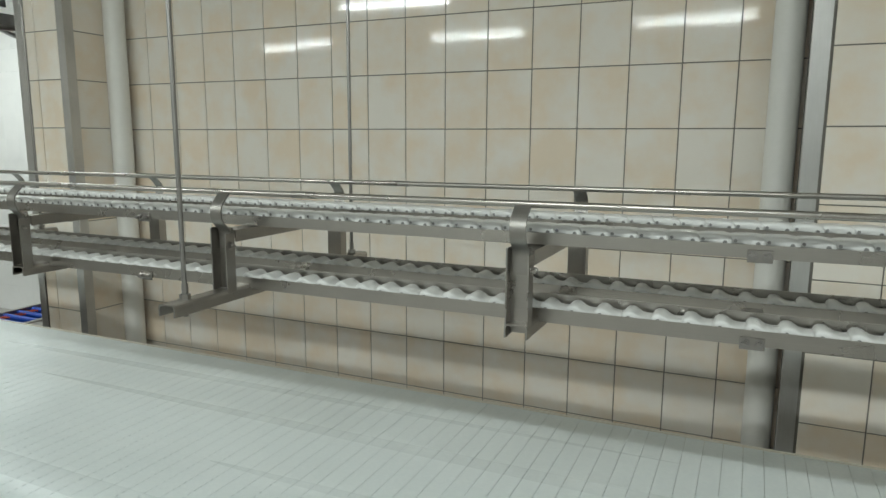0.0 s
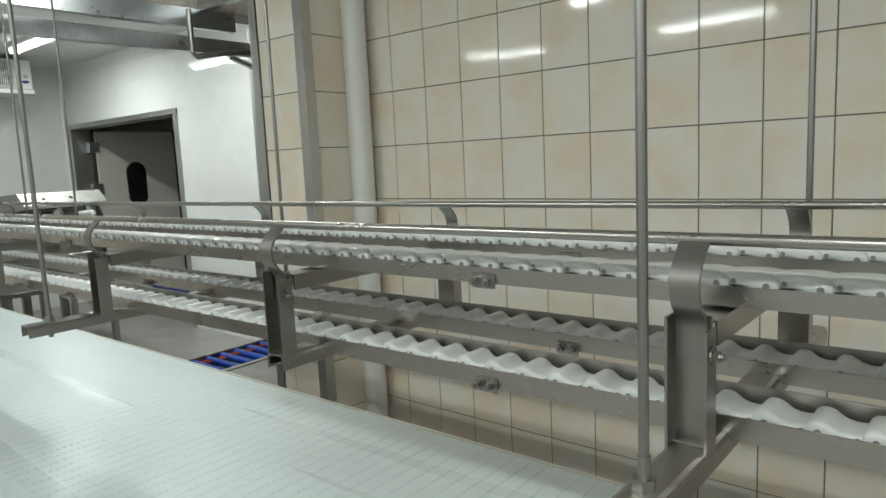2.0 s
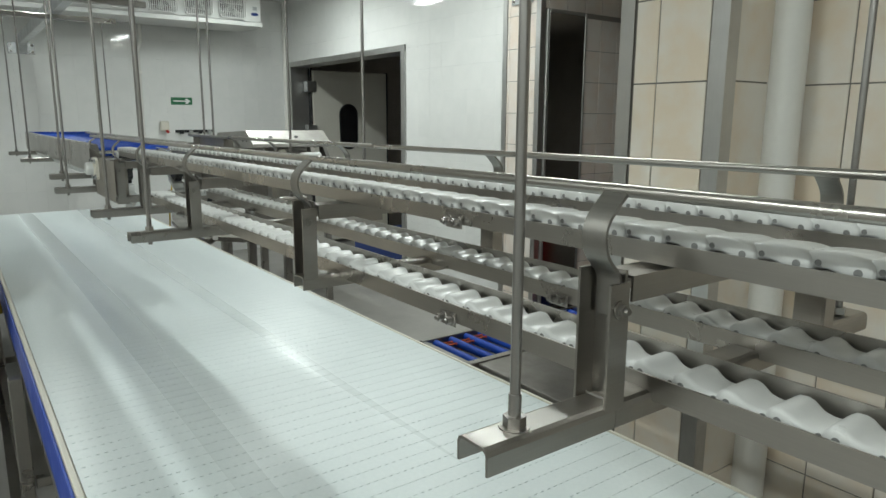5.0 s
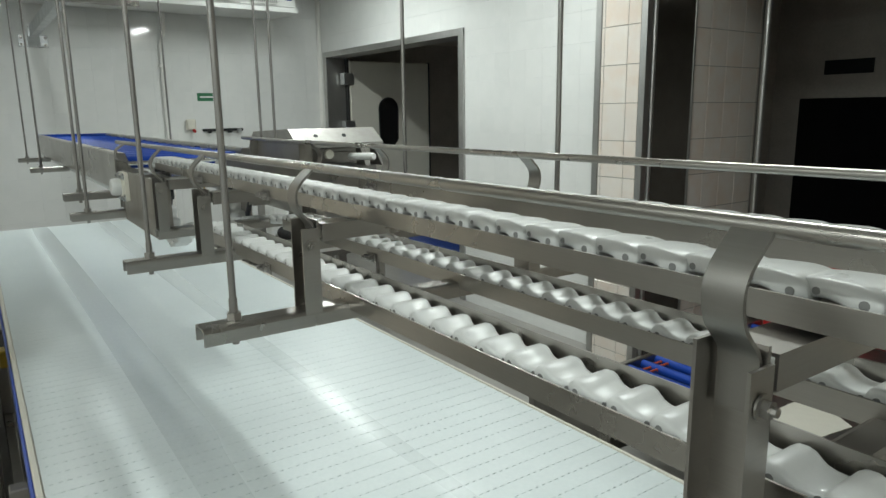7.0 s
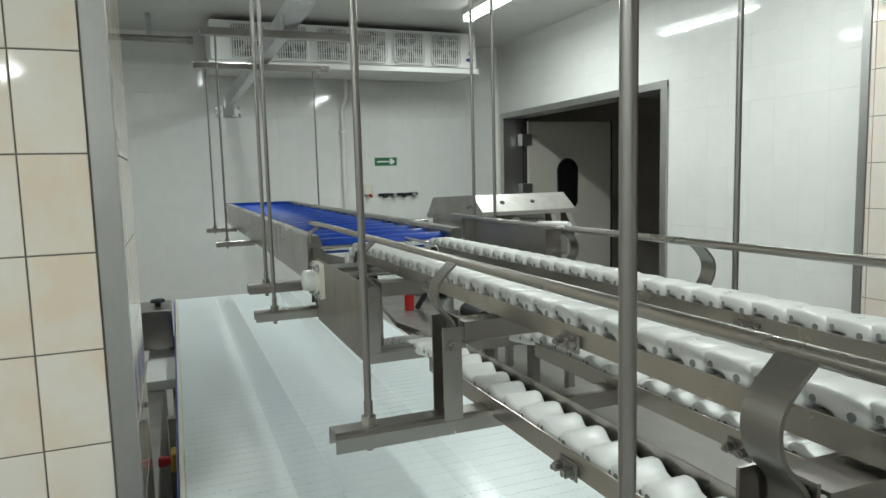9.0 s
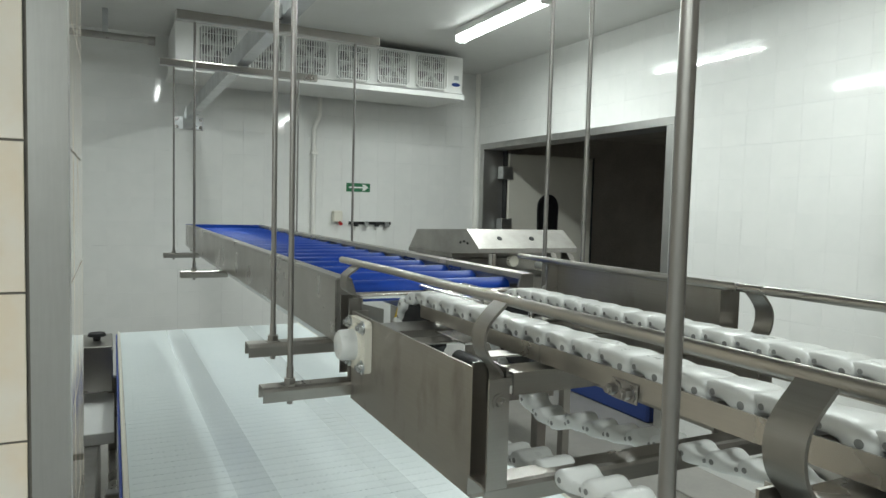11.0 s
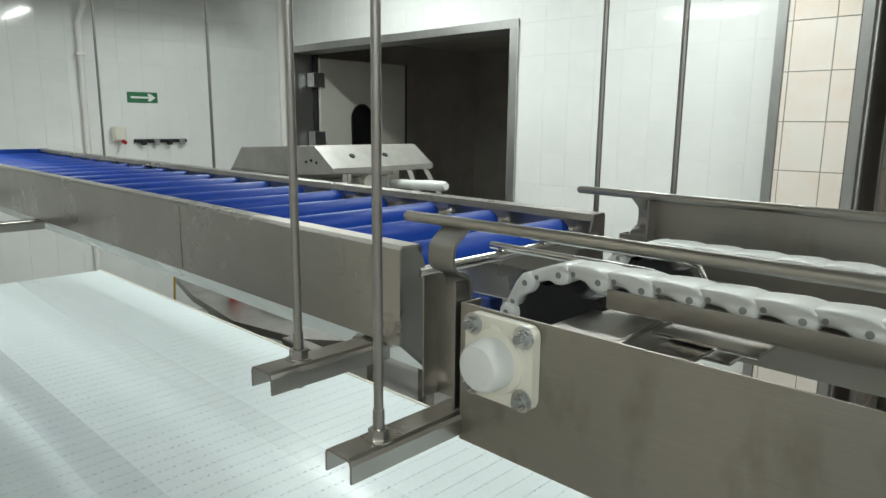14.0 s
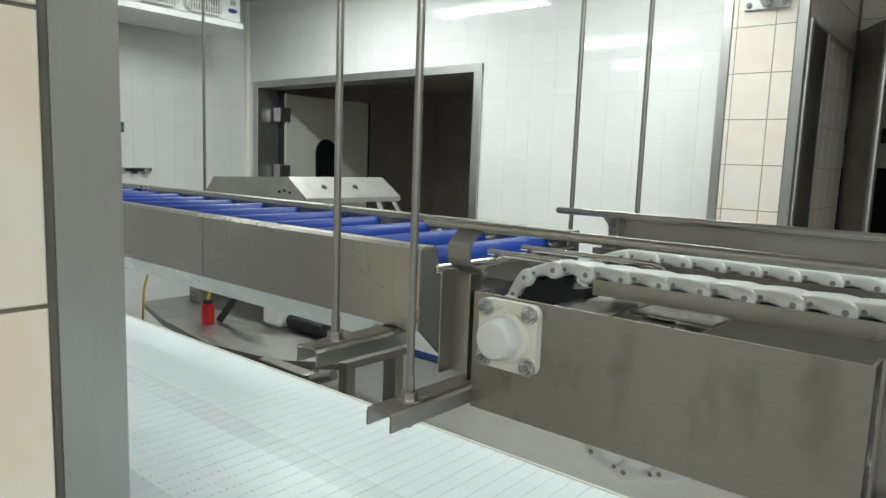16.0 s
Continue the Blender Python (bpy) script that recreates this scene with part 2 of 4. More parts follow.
def bolt(g, at, axis, r=0.011, h=0.010, n=6):
    a = Vector(at)
    d = Vector(((1, 0, 0), (0, 1, 0), (0, 0, 1))[abs(axis) - 1]) * (1 if axis > 0 else -1)
    g.tube([a, a + d * 0.002], r * 1.45, 14)
    g.tube([a + d * 0.002, a + d * h], r, n)
    g.tube([a + d * h, a + d * (h + 0.004)], r * 0.55, 8)
    return g


# ---- setting ----
tagged(solid("floor", Geo().box((-13, -5.2, -0.2), (3.4, 9.0, 0.0)), FLOOR, "grey-beige resin floor, slightly glossy and worn", "floor"), kind="structure")
tagged(solid("ceiling", Geo().box((-13, -5.2, CEIL), (3.4, 9.0, CEIL + 0.2)), PANEL, "pale grey smooth ceiling panels", "ceiling"), kind="structure")


def wall(name, boxes, material, label):
    g = Geo()
    for lo, hi in boxes:
        g.box(lo, hi)
    return solid(name, g, material, label, "wall", "structure")


G = 0.004
TW, TH = 0.1914, 0.2372
wall_back = wall("wall_back", [((-3.19, BACK_Y + G, 0), (0.062, 3.0, CEIL))], GROUT, "beige glazed tiles with dark grout joints")
pillar_left = wall("wall_pillar_left", [((-3.535, PIL_Y + G, 0), (-3.19 - G, 5.76, CEIL))], GROUT, "beige tiled pillar with steel corner strips")
pillar_right = wall("wall_pillar_right", [((0.062 + G, PIR_Y + G, 0), (3.4, 3.0, CEIL))], GROUT, "beige tiled pillar with steel corner strips")
pillar_far = wall("wall_pillar_far", [((-6.27, FAR_Y + G, 0), (REV_X - G, 5.54, CEIL))], GROUT_FAR, "narrow beige tiled pillar with steel corner strips")
wall_door = wall("wall_door", [((END_X - 0.3, DOOR_Y + G, 0), (-10.98, 4.72, CEIL)), ((-10.98, DOOR_Y + G, 2.49), (-8.11, 4.72, CEIL)),
                               ((-8.11, DOOR_Y + G, 0), (-6.27, 4.72, CEIL))], GROUT_W, "white glazed tiles with fine pale joints")
wall_end = wall("wall_end", [((END_X - 0.3, -5.2, 0), (END_X - G, DOOR_Y, CEIL))], GROUT_W, "white glazed tiles, glossy")
pillar_near = wall("wall_pillar_near", [((-6.25, -1.2, 0), (-5.585 - G, 0.698 - G, CEIL))], GROUT, "beige tiled pillar with a steel corner strip")
# two unseen walls, added to close the room and keep its light in
wall("wall_left", [((-13, -5.4, 0), (3.4, -5.2, CEIL))], PANEL, "unseen plain pale wall added to close the room")
wall("wall_start", [((3.2, -5.2, 0), (3.4, 2.4, CEIL))], PANEL, "unseen plain pale wall added to close the room")
bulkhead = wall("wall_bulkhead", [((-5.87, 0.698, 3.0), (-5.6 - G, FAR_Y, CEIL))], GROUT_FAR, "beige tiled beam under the ceiling")
lintel = wall("wall_lintel", [((REV_X, 5.56, 2.66), (-3.539, 5.76, CEIL))], GROUT_FAR, "beige tiled lintel over a doorway")
# unlit rooms behind the doorways, shade toned into their wall colour
wall("wall_store_back", [((-6.6, 7.0, 0), (-3.0, 7.2, CEIL))], SHADED_WALL, "wall of an unlit store room, shade mixed into its grey")
wall("wall_store_side_1", [((-6.8, 4.72, 0), (-6.6, 7.2, CEIL))], SHADED_WALL, "wall of an unlit store room, shade mixed into its grey")
wall("wall_store_side_2", [((-3.2, 4.95, 0), (-3.0, 7.2, CEIL))], SHADED_WALL, "wall of an unlit store room, shade mixed into its grey")
wall("wall_freezer_back", [((-11.6, 8.0, 0), (-7.4, 8.2, CEIL))], SHADED_WALL, "wall of an unlit cold store, shade mixed into its grey")
wall("wall_freezer_side_1", [((-11.8, 4.72, 0), (-11.6, 8.2, CEIL))], SHADED_WALL, "wall of an unlit cold store, shade mixed into its grey")
wall("wall_freezer_side_2", [((-7.6, 4.72, 0), (-7.4, 8.2, CEIL))], SHADED_WALL, "wall of an unlit cold store, shade mixed into its grey")
wall("ceiling_store", [((-6.6, 5.76, 2.75), (-3.2, 7.0, 2.85)), ((-11.6, 4.72, 2.75), (-7.6, 8.0, 2.85))], SHADED_WALL, "ceiling of the unlit store rooms, shade mixed into its grey")

TILES = {}


def tile_mesh(axis, w, h, material, depth=0.008, c=0.0012):
    key = (axis, round(w, 4), round(h, 4), material.name)
    if key not in TILES:
        g = Geo()
        a, b = -w / 2, w / 2
        d, e = -h / 2, h / 2
        outer = [(a, d), (b, d), (b, e), (a, e)]
        inner = [(a + c, d + c), (b - c, d + c), (b - c, e - c), (a + c, e - c)]
        put = (lambda u, n, z: (u, n, z)) if axis == 1 else (lambda u, n, z: (-n, u, z))
        vs = [put(u, depth, z) for u, z in outer] + [put(u, c, z) for u, z in outer] + [put(u, 0, z) for u, z in inner]
        fs = [(i, (i + 1) % 4, 4 + (i + 1) % 4, 4 + i) for i in range(4)] + [(4 + i, 4 + (i + 1) % 4, 8 + (i + 1) % 4, 8 + i) for i in range(4)] + [(8, 9, 10, 11)]
        TILES[key] = mesh_of("tile", g.add(vs, fs), material)
    return TILES[key]


rng = random.Random(7)


def tiles(parent, axis, at, u0, u1, z0, z1, uj, zj, w, h, material, joint=0.004, apart=True, holes=(), wobble=0.12, facing=0):
    """Tiles on one wall face. axis 1: facing -y at y = at; axis 0: facing +x at x = at; facing 180 turns them about. uj, zj: a joint's place."""
    g = Geo()
    i0, i1 = math.floor((u0 - uj) / w), math.ceil((u1 - uj) / w)
    k0, k1 = math.floor((z0 - zj) / h), math.ceil((z1 - zj) / h)
    for i in range(i0, i1):
        for k in range(k0, k1):
            a, b = max(u0, uj + i * w), min(u1, uj + (i + 1) * w)
            d, e = max(z0, zj + k * h), min(z1, zj + (k + 1) * h)
            for ha, hb, hd, he in holes:
                if a < hb and b > ha and d < he and e > hd:
                    if (a + b) / 2 < ha or (a + b) / 2 > hb:
                        a, b = (a, min(b, ha)) if (a + b) / 2 < ha else (max(a, hb), b)
                    elif (d + e) / 2 > he:
                        d = max(d, he)
                    else:
                        d = e
            if b - a < 0.012 or e - d < 0.012:
                continue
            me = tile_mesh(axis, b - a - joint, e - d - joint, material, c=0.0012 if joint > 0.002 else 0.0005)
            uc, zc = (a + b) / 2, (d + e) / 2
            tilt = [rng.gauss(0, wobble) for _ in range(2)]
            m = pose(uc, at, zc, tilt[0], 0, tilt[1] + facing) if axis == 1 else pose(at, uc, zc, 0, tilt[0], tilt[1])
            if apart:
                ob = new("tile", me)
                ob.parent = parent
                ob.matrix_basis = m
            else:
                g.add([m @ v.co for v in me.vertices], [tuple(q.vertices) for q in me.polygons])
    if not apart:
        ob = part("tiling", g, material, parent)
        tagged(ob, kind="stuff")


# steel corner strips
def corner_strip(parent, x, y, sx, sy, z0=0.0, z1=CEIL, w=0.05):
    """An angle strip at an outer corner; sx, sy: where its two faces run from the corner."""
    x, y = x - sx * 0.003, y - sy * 0.003
    g = Geo().strip([(x + sx * w, y), (x, y), (x, y + sy * w)], 0.0022, 2, z0, z1)
    part("corner_strip", g, TRIM, parent, "brushed steel corner strip")


corner_strip(pillar_left, -3.186, PIL_Y, -1, 1)
corner_strip(pillar_left, -3.539, PIL_Y, 1, 1)
corner_strip(pillar_right, 0.058, PIR_Y, 1, 1)
corner_strip(pillar_far, -6.274, FAR_Y, 1, 1, w=0.045)
corner_strip(pillar_far, REV_X + 0.004, FAR_Y, -1, 1, w=0.045)
corner_strip(pillar_near, -5.585, 0.698, -1, -1, w=0.055)
part("corner_strip", Geo().box((REV_X + 0.002, 5.545, 2.64), (-3.54, 5.558, 2.69), 0.003), TRIM, lintel, "brushed steel lintel strip")

# white pipes in the wall's corners
for px, r in ((-3.168, 0.054), (0.0, 0.05)):
    p = thing("drain_pipe", (px, BACK_Y - 0.074, 0), "white painted vertical pipe in a tiled corner", "pipe", "white pipes")
    part("pipe", Geo().tube([(px, BACK_Y - 0.074, 0), (px, BACK_Y - 0.074, CEIL)], r, 20), PIPE, p, smooth=True)
p = thing("wall_pipe", (END_X + 0.03, 2.6, 0), "thin white pipe running down a white tiled wall", "pipe")
part("pipe", Geo().tube([(END_X + 0.03, 2.6, 0), (END_X + 0.03, 2.6, 2.55), (END_X + 0.10, 2.63, 2.68), (END_X + 0.12, 2.63, 2.86)], 0.022, 12), PIPE, p, smooth=True)
part("clip", Geo().box((END_X, 2.565, 1.30), (END_X + 0.056, 2.635, 1.325), 0.003), PIPE, p)
part("clip", Geo().box((END_X, 2.565, 2.30), (END_X + 0.056, 2.635, 2.325), 0.003), PIPE, p)
tagged(solid("trim", Geo().tube([(END_X + 0.02, DOOR_Y - 0.02, 0), (END_X + 0.02, DOOR_Y - 0.02, CEIL)], 0.03, 10), PIPE, "white coved strip in the corner of two walls", "trim", smooth=True), kind="structure")

# cold store door
door = thing("door_1", (-9.5, 4.5, 0), "wide cold store doorway with a steel frame and an open insulated leaf", "door", kind="structure")
part("door_frame", Geo().box((-8.16, 4.485, 0), (-8.085, 4.74, 2.51), 0.003), TRIM, door, "brushed steel side of the frame")
part("door_frame", Geo().box((-11.0, 4.485, 0), (-10.92, 4.74, 2.51), 0.003), TRIM, door, "brushed steel side of the frame")
part("door_frame", Geo().box((-11.0, 4.483, 2.452), (-8.085, 4.742, 2.515), 0.003), TRIM, door, "brushed steel head of the frame")
leaf = part("door_leaf", Geo().box((-10.90, 4.76, 0.05), (-10.82, 5.93, 2.42), 0.008), CREAM, door, "cream insulated door leaf standing open")
g = Geo()
pts = [(5.30 + 0.13 * math.cos(a), (1.83 if math.sin(a) >= 0 else 1.49) + 0.13 * math.sin(a)) for a in [i * math.pi / 10 for i in range(20)]]
part("window", Geo().prism(pts, 0, -10.822, -10.815), DARK_GLASS_AND_VOID, leaf, "dark oval window with rounded ends")
pts2 = [(5.30 + 0.15 * math.cos(a), (1.83 if math.sin(a) >= 0 else 1.49) + 0.15 * math.sin(a)) for a in [i * math.pi / 10 for i in range(20)]]
part("gasket", Geo().prism(pts2, 0, -10.823, -10.8175), BLACK, leaf, "black rubber window gasket")
for z in (0.5, 1.62, 2.2):
    part("hinge", Geo().box((-10.90, 4.66, z - 0.07), (-10.79, 4.80, z + 0.07), 0.006), ZINC, leaf, "grey metal hinge")
part("seal", Geo().box((-10.93, 4.742, 0.03), (-10.85, 4.76, 2.45)), BLACK, door, "black rubber seal")
part("leaf_edge", Geo().box((-10.905, 5.93, 0.04), (-10.815, 5.95, 2.43), 0.004), BLACK, leaf, "black edge seal")
pp = thing("cold_store_pipe", (-9.4, 6.6, 2.2), "dark bent pipe under a dark ceiling", "pipe")
part("pipe", Geo().tube([(-9.4, 6.6, 2.75), (-9.4, 6.6, 2.32), (-9.35, 6.6, 2.27), (-9.25, 6.6, 2.27)], 0.05, 12), BLACK, pp, smooth=True)

# second doorway: steel lining of the reveal and a steel frame
leaf2 = thing("door_2", (REV_X, 4.5, 0), "doorway lined with glossy sheet steel, toned dark for its reflection, and bright strips", "door", kind="structure")
part("lining_panel", Geo().box((REV_X - 0.002, 4.33, 0.02), (REV_X + 0.010, 4.70, 2.55), 0.002), LINING, leaf2, "glossy sheet steel lining, toned dark for the room it mirrors")
part("lining_strip", Geo().tube([(REV_X + 0.006, 4.31, 0.01), (REV_X + 0.006, 4.31, 2.57)], 0.016, 14), TRIM, leaf2, "bright rounded steel strip", smooth=True)
part("lining_strip", Geo().box((REV_X - 0.002, 4.702, 0.01), (REV_X + 0.016, 4.722, 2.57), 0.003), TRIM, leaf2, "bright steel strip")
part("lining_head", Geo().box((REV_X - 0.002, 4.33, 2.552), (REV_X + 0.014, 4.70, 2.572), 0.003), TRIM, leaf2, "bright steel strip")
part("door_leaf", Geo().prism([(REV_X + 0.006, 5.52), (REV_X + 0.203, 5.18), (REV_X + 0.238, 5.20), (REV_X + 0.041, 5.54)], 2, 0.03, 2.70), STEEL_DARK, leaf2, "dull sheet steel leaf standing open")
part("leaf_edge", Geo().tube([(REV_X + 0.222, 5.186, 0.02), (REV_X + 0.222, 5.186, 2.71)], 0.022, 14), TRIM, leaf2, "bright rounded edge of the leaf", smooth=True)
# a black sheet stands for the unlit depth of this opening
win = thing("store_window", (-6.0, 6.99, 1.0), "black sheet standing for an unlit opening in a store wall", "window", kind="structure")
part("window_pane", Geo().box((-6.34, 6.985, 0.0), (-5.45, 6.999, 1.86)), DARK_GLASS_AND_VOID, win)
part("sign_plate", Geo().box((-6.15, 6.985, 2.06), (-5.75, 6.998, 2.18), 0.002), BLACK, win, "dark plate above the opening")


# ---- lamps ----
def ceiling_lamp(x, y, length=1.28, watts=28.0):
    t = thing("ceiling_lamp", (x, y, CEIL), "white linear fluorescent ceiling lamp with a lit diffuser", "lamp", "fluorescent lamps")
    h = length / 2
    part("housing", Geo().box((x - h, y - 0.06, CEIL - 0.055), (x + h, y + 0.06, CEIL - 0.0), 0.006), WHITE_PAINT, t)
    out = [(y + 0.055 * math.cos(a), CEIL - 0.056 - 0.055 * math.sin(a)) for a in [i * math.pi / 8 for i in range(9)]]
    part("diffuser", Geo().prism(out, 0, x - h + 0.015, x + h - 0.015), GLOW, t, "glowing white diffuser", smooth=True)
    for s in (-1, 1):
        part("end_cap", Geo().box((x + s * h - 0.014, y - 0.058, CEIL - 0.112), (x + s * h + 0.014, y + 0.058, CEIL - 0.05), 0.008), WHITE_PAINT, t)
    d = bpy.data.lights.new("lamp_light", "AREA")
    d.shape, d.size, d.size_y, d.energy, d.color = "RECTANGLE", length - 0.06, 0.09, watts, LAMP_COLOUR
    ob = new("lamp_light", d)
    ob.parent = t
    ob.matrix_basis = pose(0, 0, -0.125)
    return t


# the lamp at (-8.9, -0.5) is a guess, added unseen to light the far end
for x, y, w in ((-8.85, 3.42, 36.0), (-6.35, 3.38, 33.0), (-8.42, 1.33, 19.0), (-4.22, 2.5, 28.0), (-8.9, -0.5, 12.0),
                (-6.35, -3.1, 27.5), (-3.5, -3.1, 37.0), (-0.8, -3.1, 37.0), (-3.5, -0.9, 37.0), (-0.8, -0.9, 37.0), (1.9, -0.9, 37.0)):
    ceiling_lamp(x, y, watts=w)


# ---- evaporator with six fans ----
def evaporator():
    x, y0, y1, z0, z1 = -10.2, 1.22, 3.82, 2.895, 3.245
    t = thing("evaporator", (x, 2.5, z0), "long white ceiling evaporator with six fan grilles and a drip tray", "cooler")
    part("casing", Geo().box((END_X + 0.12, y0, z0), (x, y1, z1), 0.006), WHITE_PAINT, t)
    part("drip_tray", Geo().prism([(END_X + 0.1, z0 - 0.008), (END_X + 0.1, z0 - 0.03), (x - 0.2, z0 - 0.055), (x + 0.03, z0 - 0.055), (x + 0.03, z0 - 0.008)], 1, y0 - 0.02, y1 + 0.01), WHITE_PAINT, t, "white drip tray")
    for i in range(6):
        yc, zc = y0 + 0.33 + i * 0.385, (z0 + z1) / 2
        k = 0.155
        hole = Geo().box((x + 0.0005, yc - k + 0.008, zc - k + 0.008), (x + 0.004, yc + k - 0.008, zc + k - 0.008), 0.001)
        fan = part("fan", hole, steel_grey, t, "grey fan opening")
        for b in range(5):
            a = b * 1.2566 + i
            c0, s0 = math.cos(a), math.sin(a)
            c1, s1 = math.cos(a + 0.55), math.sin(a + 0.55)
            part("blade", Geo().add([(x + 0.010, yc + 0.04 * c0, zc + 0.04 * s0), (x + 0.012, yc + 0.135 * c0, zc + 0.135 * s0),
                        (x + 0.008, yc + 0.135 * c1, zc + 0.135 * s1), (x + 0.007, yc + 0.04 * c1, zc + 0.04 * s1)], [(0, 1, 2, 3)]), fan_grey, fan)
        # flat dark disc in place of the shaded depth behind the blades
        part("fan_ring", Geo().tube([(x + 0.004, yc, zc), (x + 0.007, yc, zc)], 0.138, 28), fan_shade_grey, fan, "dark disc standing for the shaded depth of the fan opening")
        part("hub", Geo().tube([(x + 0.006, yc, zc), (x + 0.022, yc, zc)], 0.04, 16), fan_grey, fan)
        g = Geo()
        ring = [(yc + k * sx - 0.03 * sx * cut, zc + k * sz - 0.03 * sz * (1 - cut)) for sx, sz, cut in
                ((-1, -1, 1), (1, -1, 1), (1, -1, 0), (1, 1, 0), (1, 1, 1), (-1, 1, 1), (-1, 1, 0), (-1, -1, 0))]
        ps = [(x + 0.032, a, b) for a, b in ring]
        g.tube(ps + [ps[0], ps[1]], 0.008, 6, caps=False)
        for b in range(13):
            yy = yc - k + 0.024 + b * (2 * k - 0.048) / 12
            g.tube([(x + 0.034, yy, zc - k + 0.006), (x + 0.036, yy, zc + k - 0.006)], 0.0046, 5)
        for zz in (-0.09, 0.0, 0.09):
            g.tube([(x + 0.030, yc - k + 0.01, zc + zz), (x + 0.030, yc + k - 0.01, zc + zz)], 0.003, 5)
        part("grille", g, WHITE_PAINT, t, "white wire fan grille")
    ym = y1 - 0.075
    pts = [(ym + 0.045 * math.cos(a), z0 + 0.085 + 0.018 * math.sin(a)) for a in [i * math.pi / 10 for i in range(20)]]
    part("badge", Geo().prism(pts, 0, x + 0.001, x + 0.004), DARK_BLUE, t, "oval dark blue badge")
    part("rating_plate", Geo().box((x + 0.0005, ym - 0.02, z0 + 0.13), (x + 0.003, ym + 0.03, z0 + 0.17)), ZINC, t, "small grey rating plate")
    for yy in (y0 + 0.3, y1 - 0.3):
        part("mounting_leg", Geo().box((x - 0.5, yy, z1), (x - 0.46, yy + 0.04, CEIL), 0.002), ZINC, t)


steel_grey = plain("fan_shroud", (0.42, 0.42, 0.41), 0.5, 0.2, 8)
fan_shade_grey = plain("fan_opening_shade", (0.13, 0.13, 0.13), 0.6, 0.2, 8)
fan_grey = plain("fan_blade_grey", (0.42, 0.42, 0.41), 0.45, 0.15, 8)
evaporator()

# sign, socket and rack on the end wall
s = thing("exit_arrow_sign", (END_X + 0.004, 3.085, 1.942), "green wall sign with a white arrow", "sign")
part("plate", Geo().box((END_X + 0.001, 2.955, 1.937), (END_X + 0.006, 3.215, 2.027), 0.001), GREEN, s)
part("arrow", Geo().prism([(2.985, 1.974), (3.14, 1.974), (3.125, 1.950), (3.155, 1.950), (3.195, 1.982), (3.155, 2.014), (3.125, 2.014), (3.14, 1.990), (2.985, 1.990)], 0, END_X + 0.0065, END_X + 0.008), SIGN_WHITE, s, "white arrow")
s = thing("wall_socket", (END_X, 2.87, 1.60), "grey and red industrial wall socket on white tiles", "socket")
part("body", Geo().box((END_X + 0.001, 2.80, 1.615), (END_X + 0.075, 2.90, 1.735), 0.012), IVORY, s)
part("flap", Geo().tube([(END_X + 0.06, 2.87, 1.615), (END_X + 0.10, 2.875, 1.60)], 0.017, 14), RED, s, "red round socket flap", smooth=True)
s = thing("tool_rack", (END_X, 3.22, 1.60), "dark wall rack bar with clips", "rack")
part("bar", Geo().box((END_X + 0.001, 2.985, 1.595), (END_X + 0.03, 3.45, 1.625), 0.003), BLACK, s)
for i in range(4):
    y = 3.03 + i * 0.115
    part("clip", Geo().box((END_X + 0.03, y, 1.575), (END_X + 0.065, y + 0.045, 1.622), 0.006), ZINC if i % 2 else BLACK, s)


# ---- channels under the ceiling ----
def channel_bar(name, a, b, w, h, t=0.005, label=""):
    """A U channel lying along x or y from a to b (open to the side)."""
    th = thing(name, ((a[0] + b[0]) / 2, (a[1] + b[1]) / 2, a[2]), label, "beam", "ceiling channels")
    if abs(a[0] - b[0]) > abs(a[1] - b[1]):
        y, z = a[1], a[2]
        path = [(y + w, z + h), (y, z + h), (y, z), (y + w, z)]
        g = Geo().strip(path, t, 0, min(a[0], b[0]), max(a[0], b[0]))
    else:
        x, z = a[0], a[2]
        path = [(x - w, z + h), (x, z + h), (x, z), (x - w, z)]
        g = Geo().strip(path, t, 1, min(a[1], b[1]), max(a[1], b[1]))
    part("channel", g, ZINC, th)
    return th


c1 = channel_bar("ceiling_channel", (-6.05, 0.7, 2.77), (-6.05, 4.225, 2.77), 0.06, 0.115, label="galvanised steel channel spanning under the ceiling")
c2 = channel_bar("ceiling_channel", (-5.50, 0.4, 2.84), (-5.50, 3.6, 2.84), 0.06, 0.13, label="galvanised steel channel spanning under the ceiling")
c3 = channel_bar("ceiling_channel", (END_X + 0.02, 1.38, 2.55), (-5.9, 1.38, 2.55), 0.06, 0.10, label="galvanised steel channel running to the end wall")
part("wall_plate", Geo().box((END_X + 0.0, 1.28, 2.46), (END_X + 0.012, 1.54, 2.58), 0.003), ZINC, c3, "bolted wall plate")
part("foot", Geo().prism([(END_X + 0.012, 2.47), (END_X + 0.012, 2.53), (END_X + 0.14, 2.65), (END_X + 0.14, 2.55)], 1, 1.36, 1.46), ZINC, c3)
for yy in (1.305, 1.515):
    for zz in (2.485, 2.555):
        part("bolt", bolt(Geo(), (END_X + 0.012, yy, zz), 1), CHROME, c3)
part("wall_plate", Geo().box((-6.17, 4.222, 2.62), (-5.945, 4.236, 2.85), 0.003), ZINC, c1, "bolted wall plate")
part("strut", Geo().tube([(-6.06, 4.222, 2.66), (-6.05, 3.89, 2.76)], 0.03, 8), ZINC, c1)
for xx in (-6.145, -5.97):
    part("bolt", bolt(Geo(), (xx, 4.222, 2.645), -2), CHROME, c1)
pl = thing("pillar_bracket", (-3.4, PIL_Y, 2.64), "galvanised bracket plate bolted to a tiled pillar", "bracket")
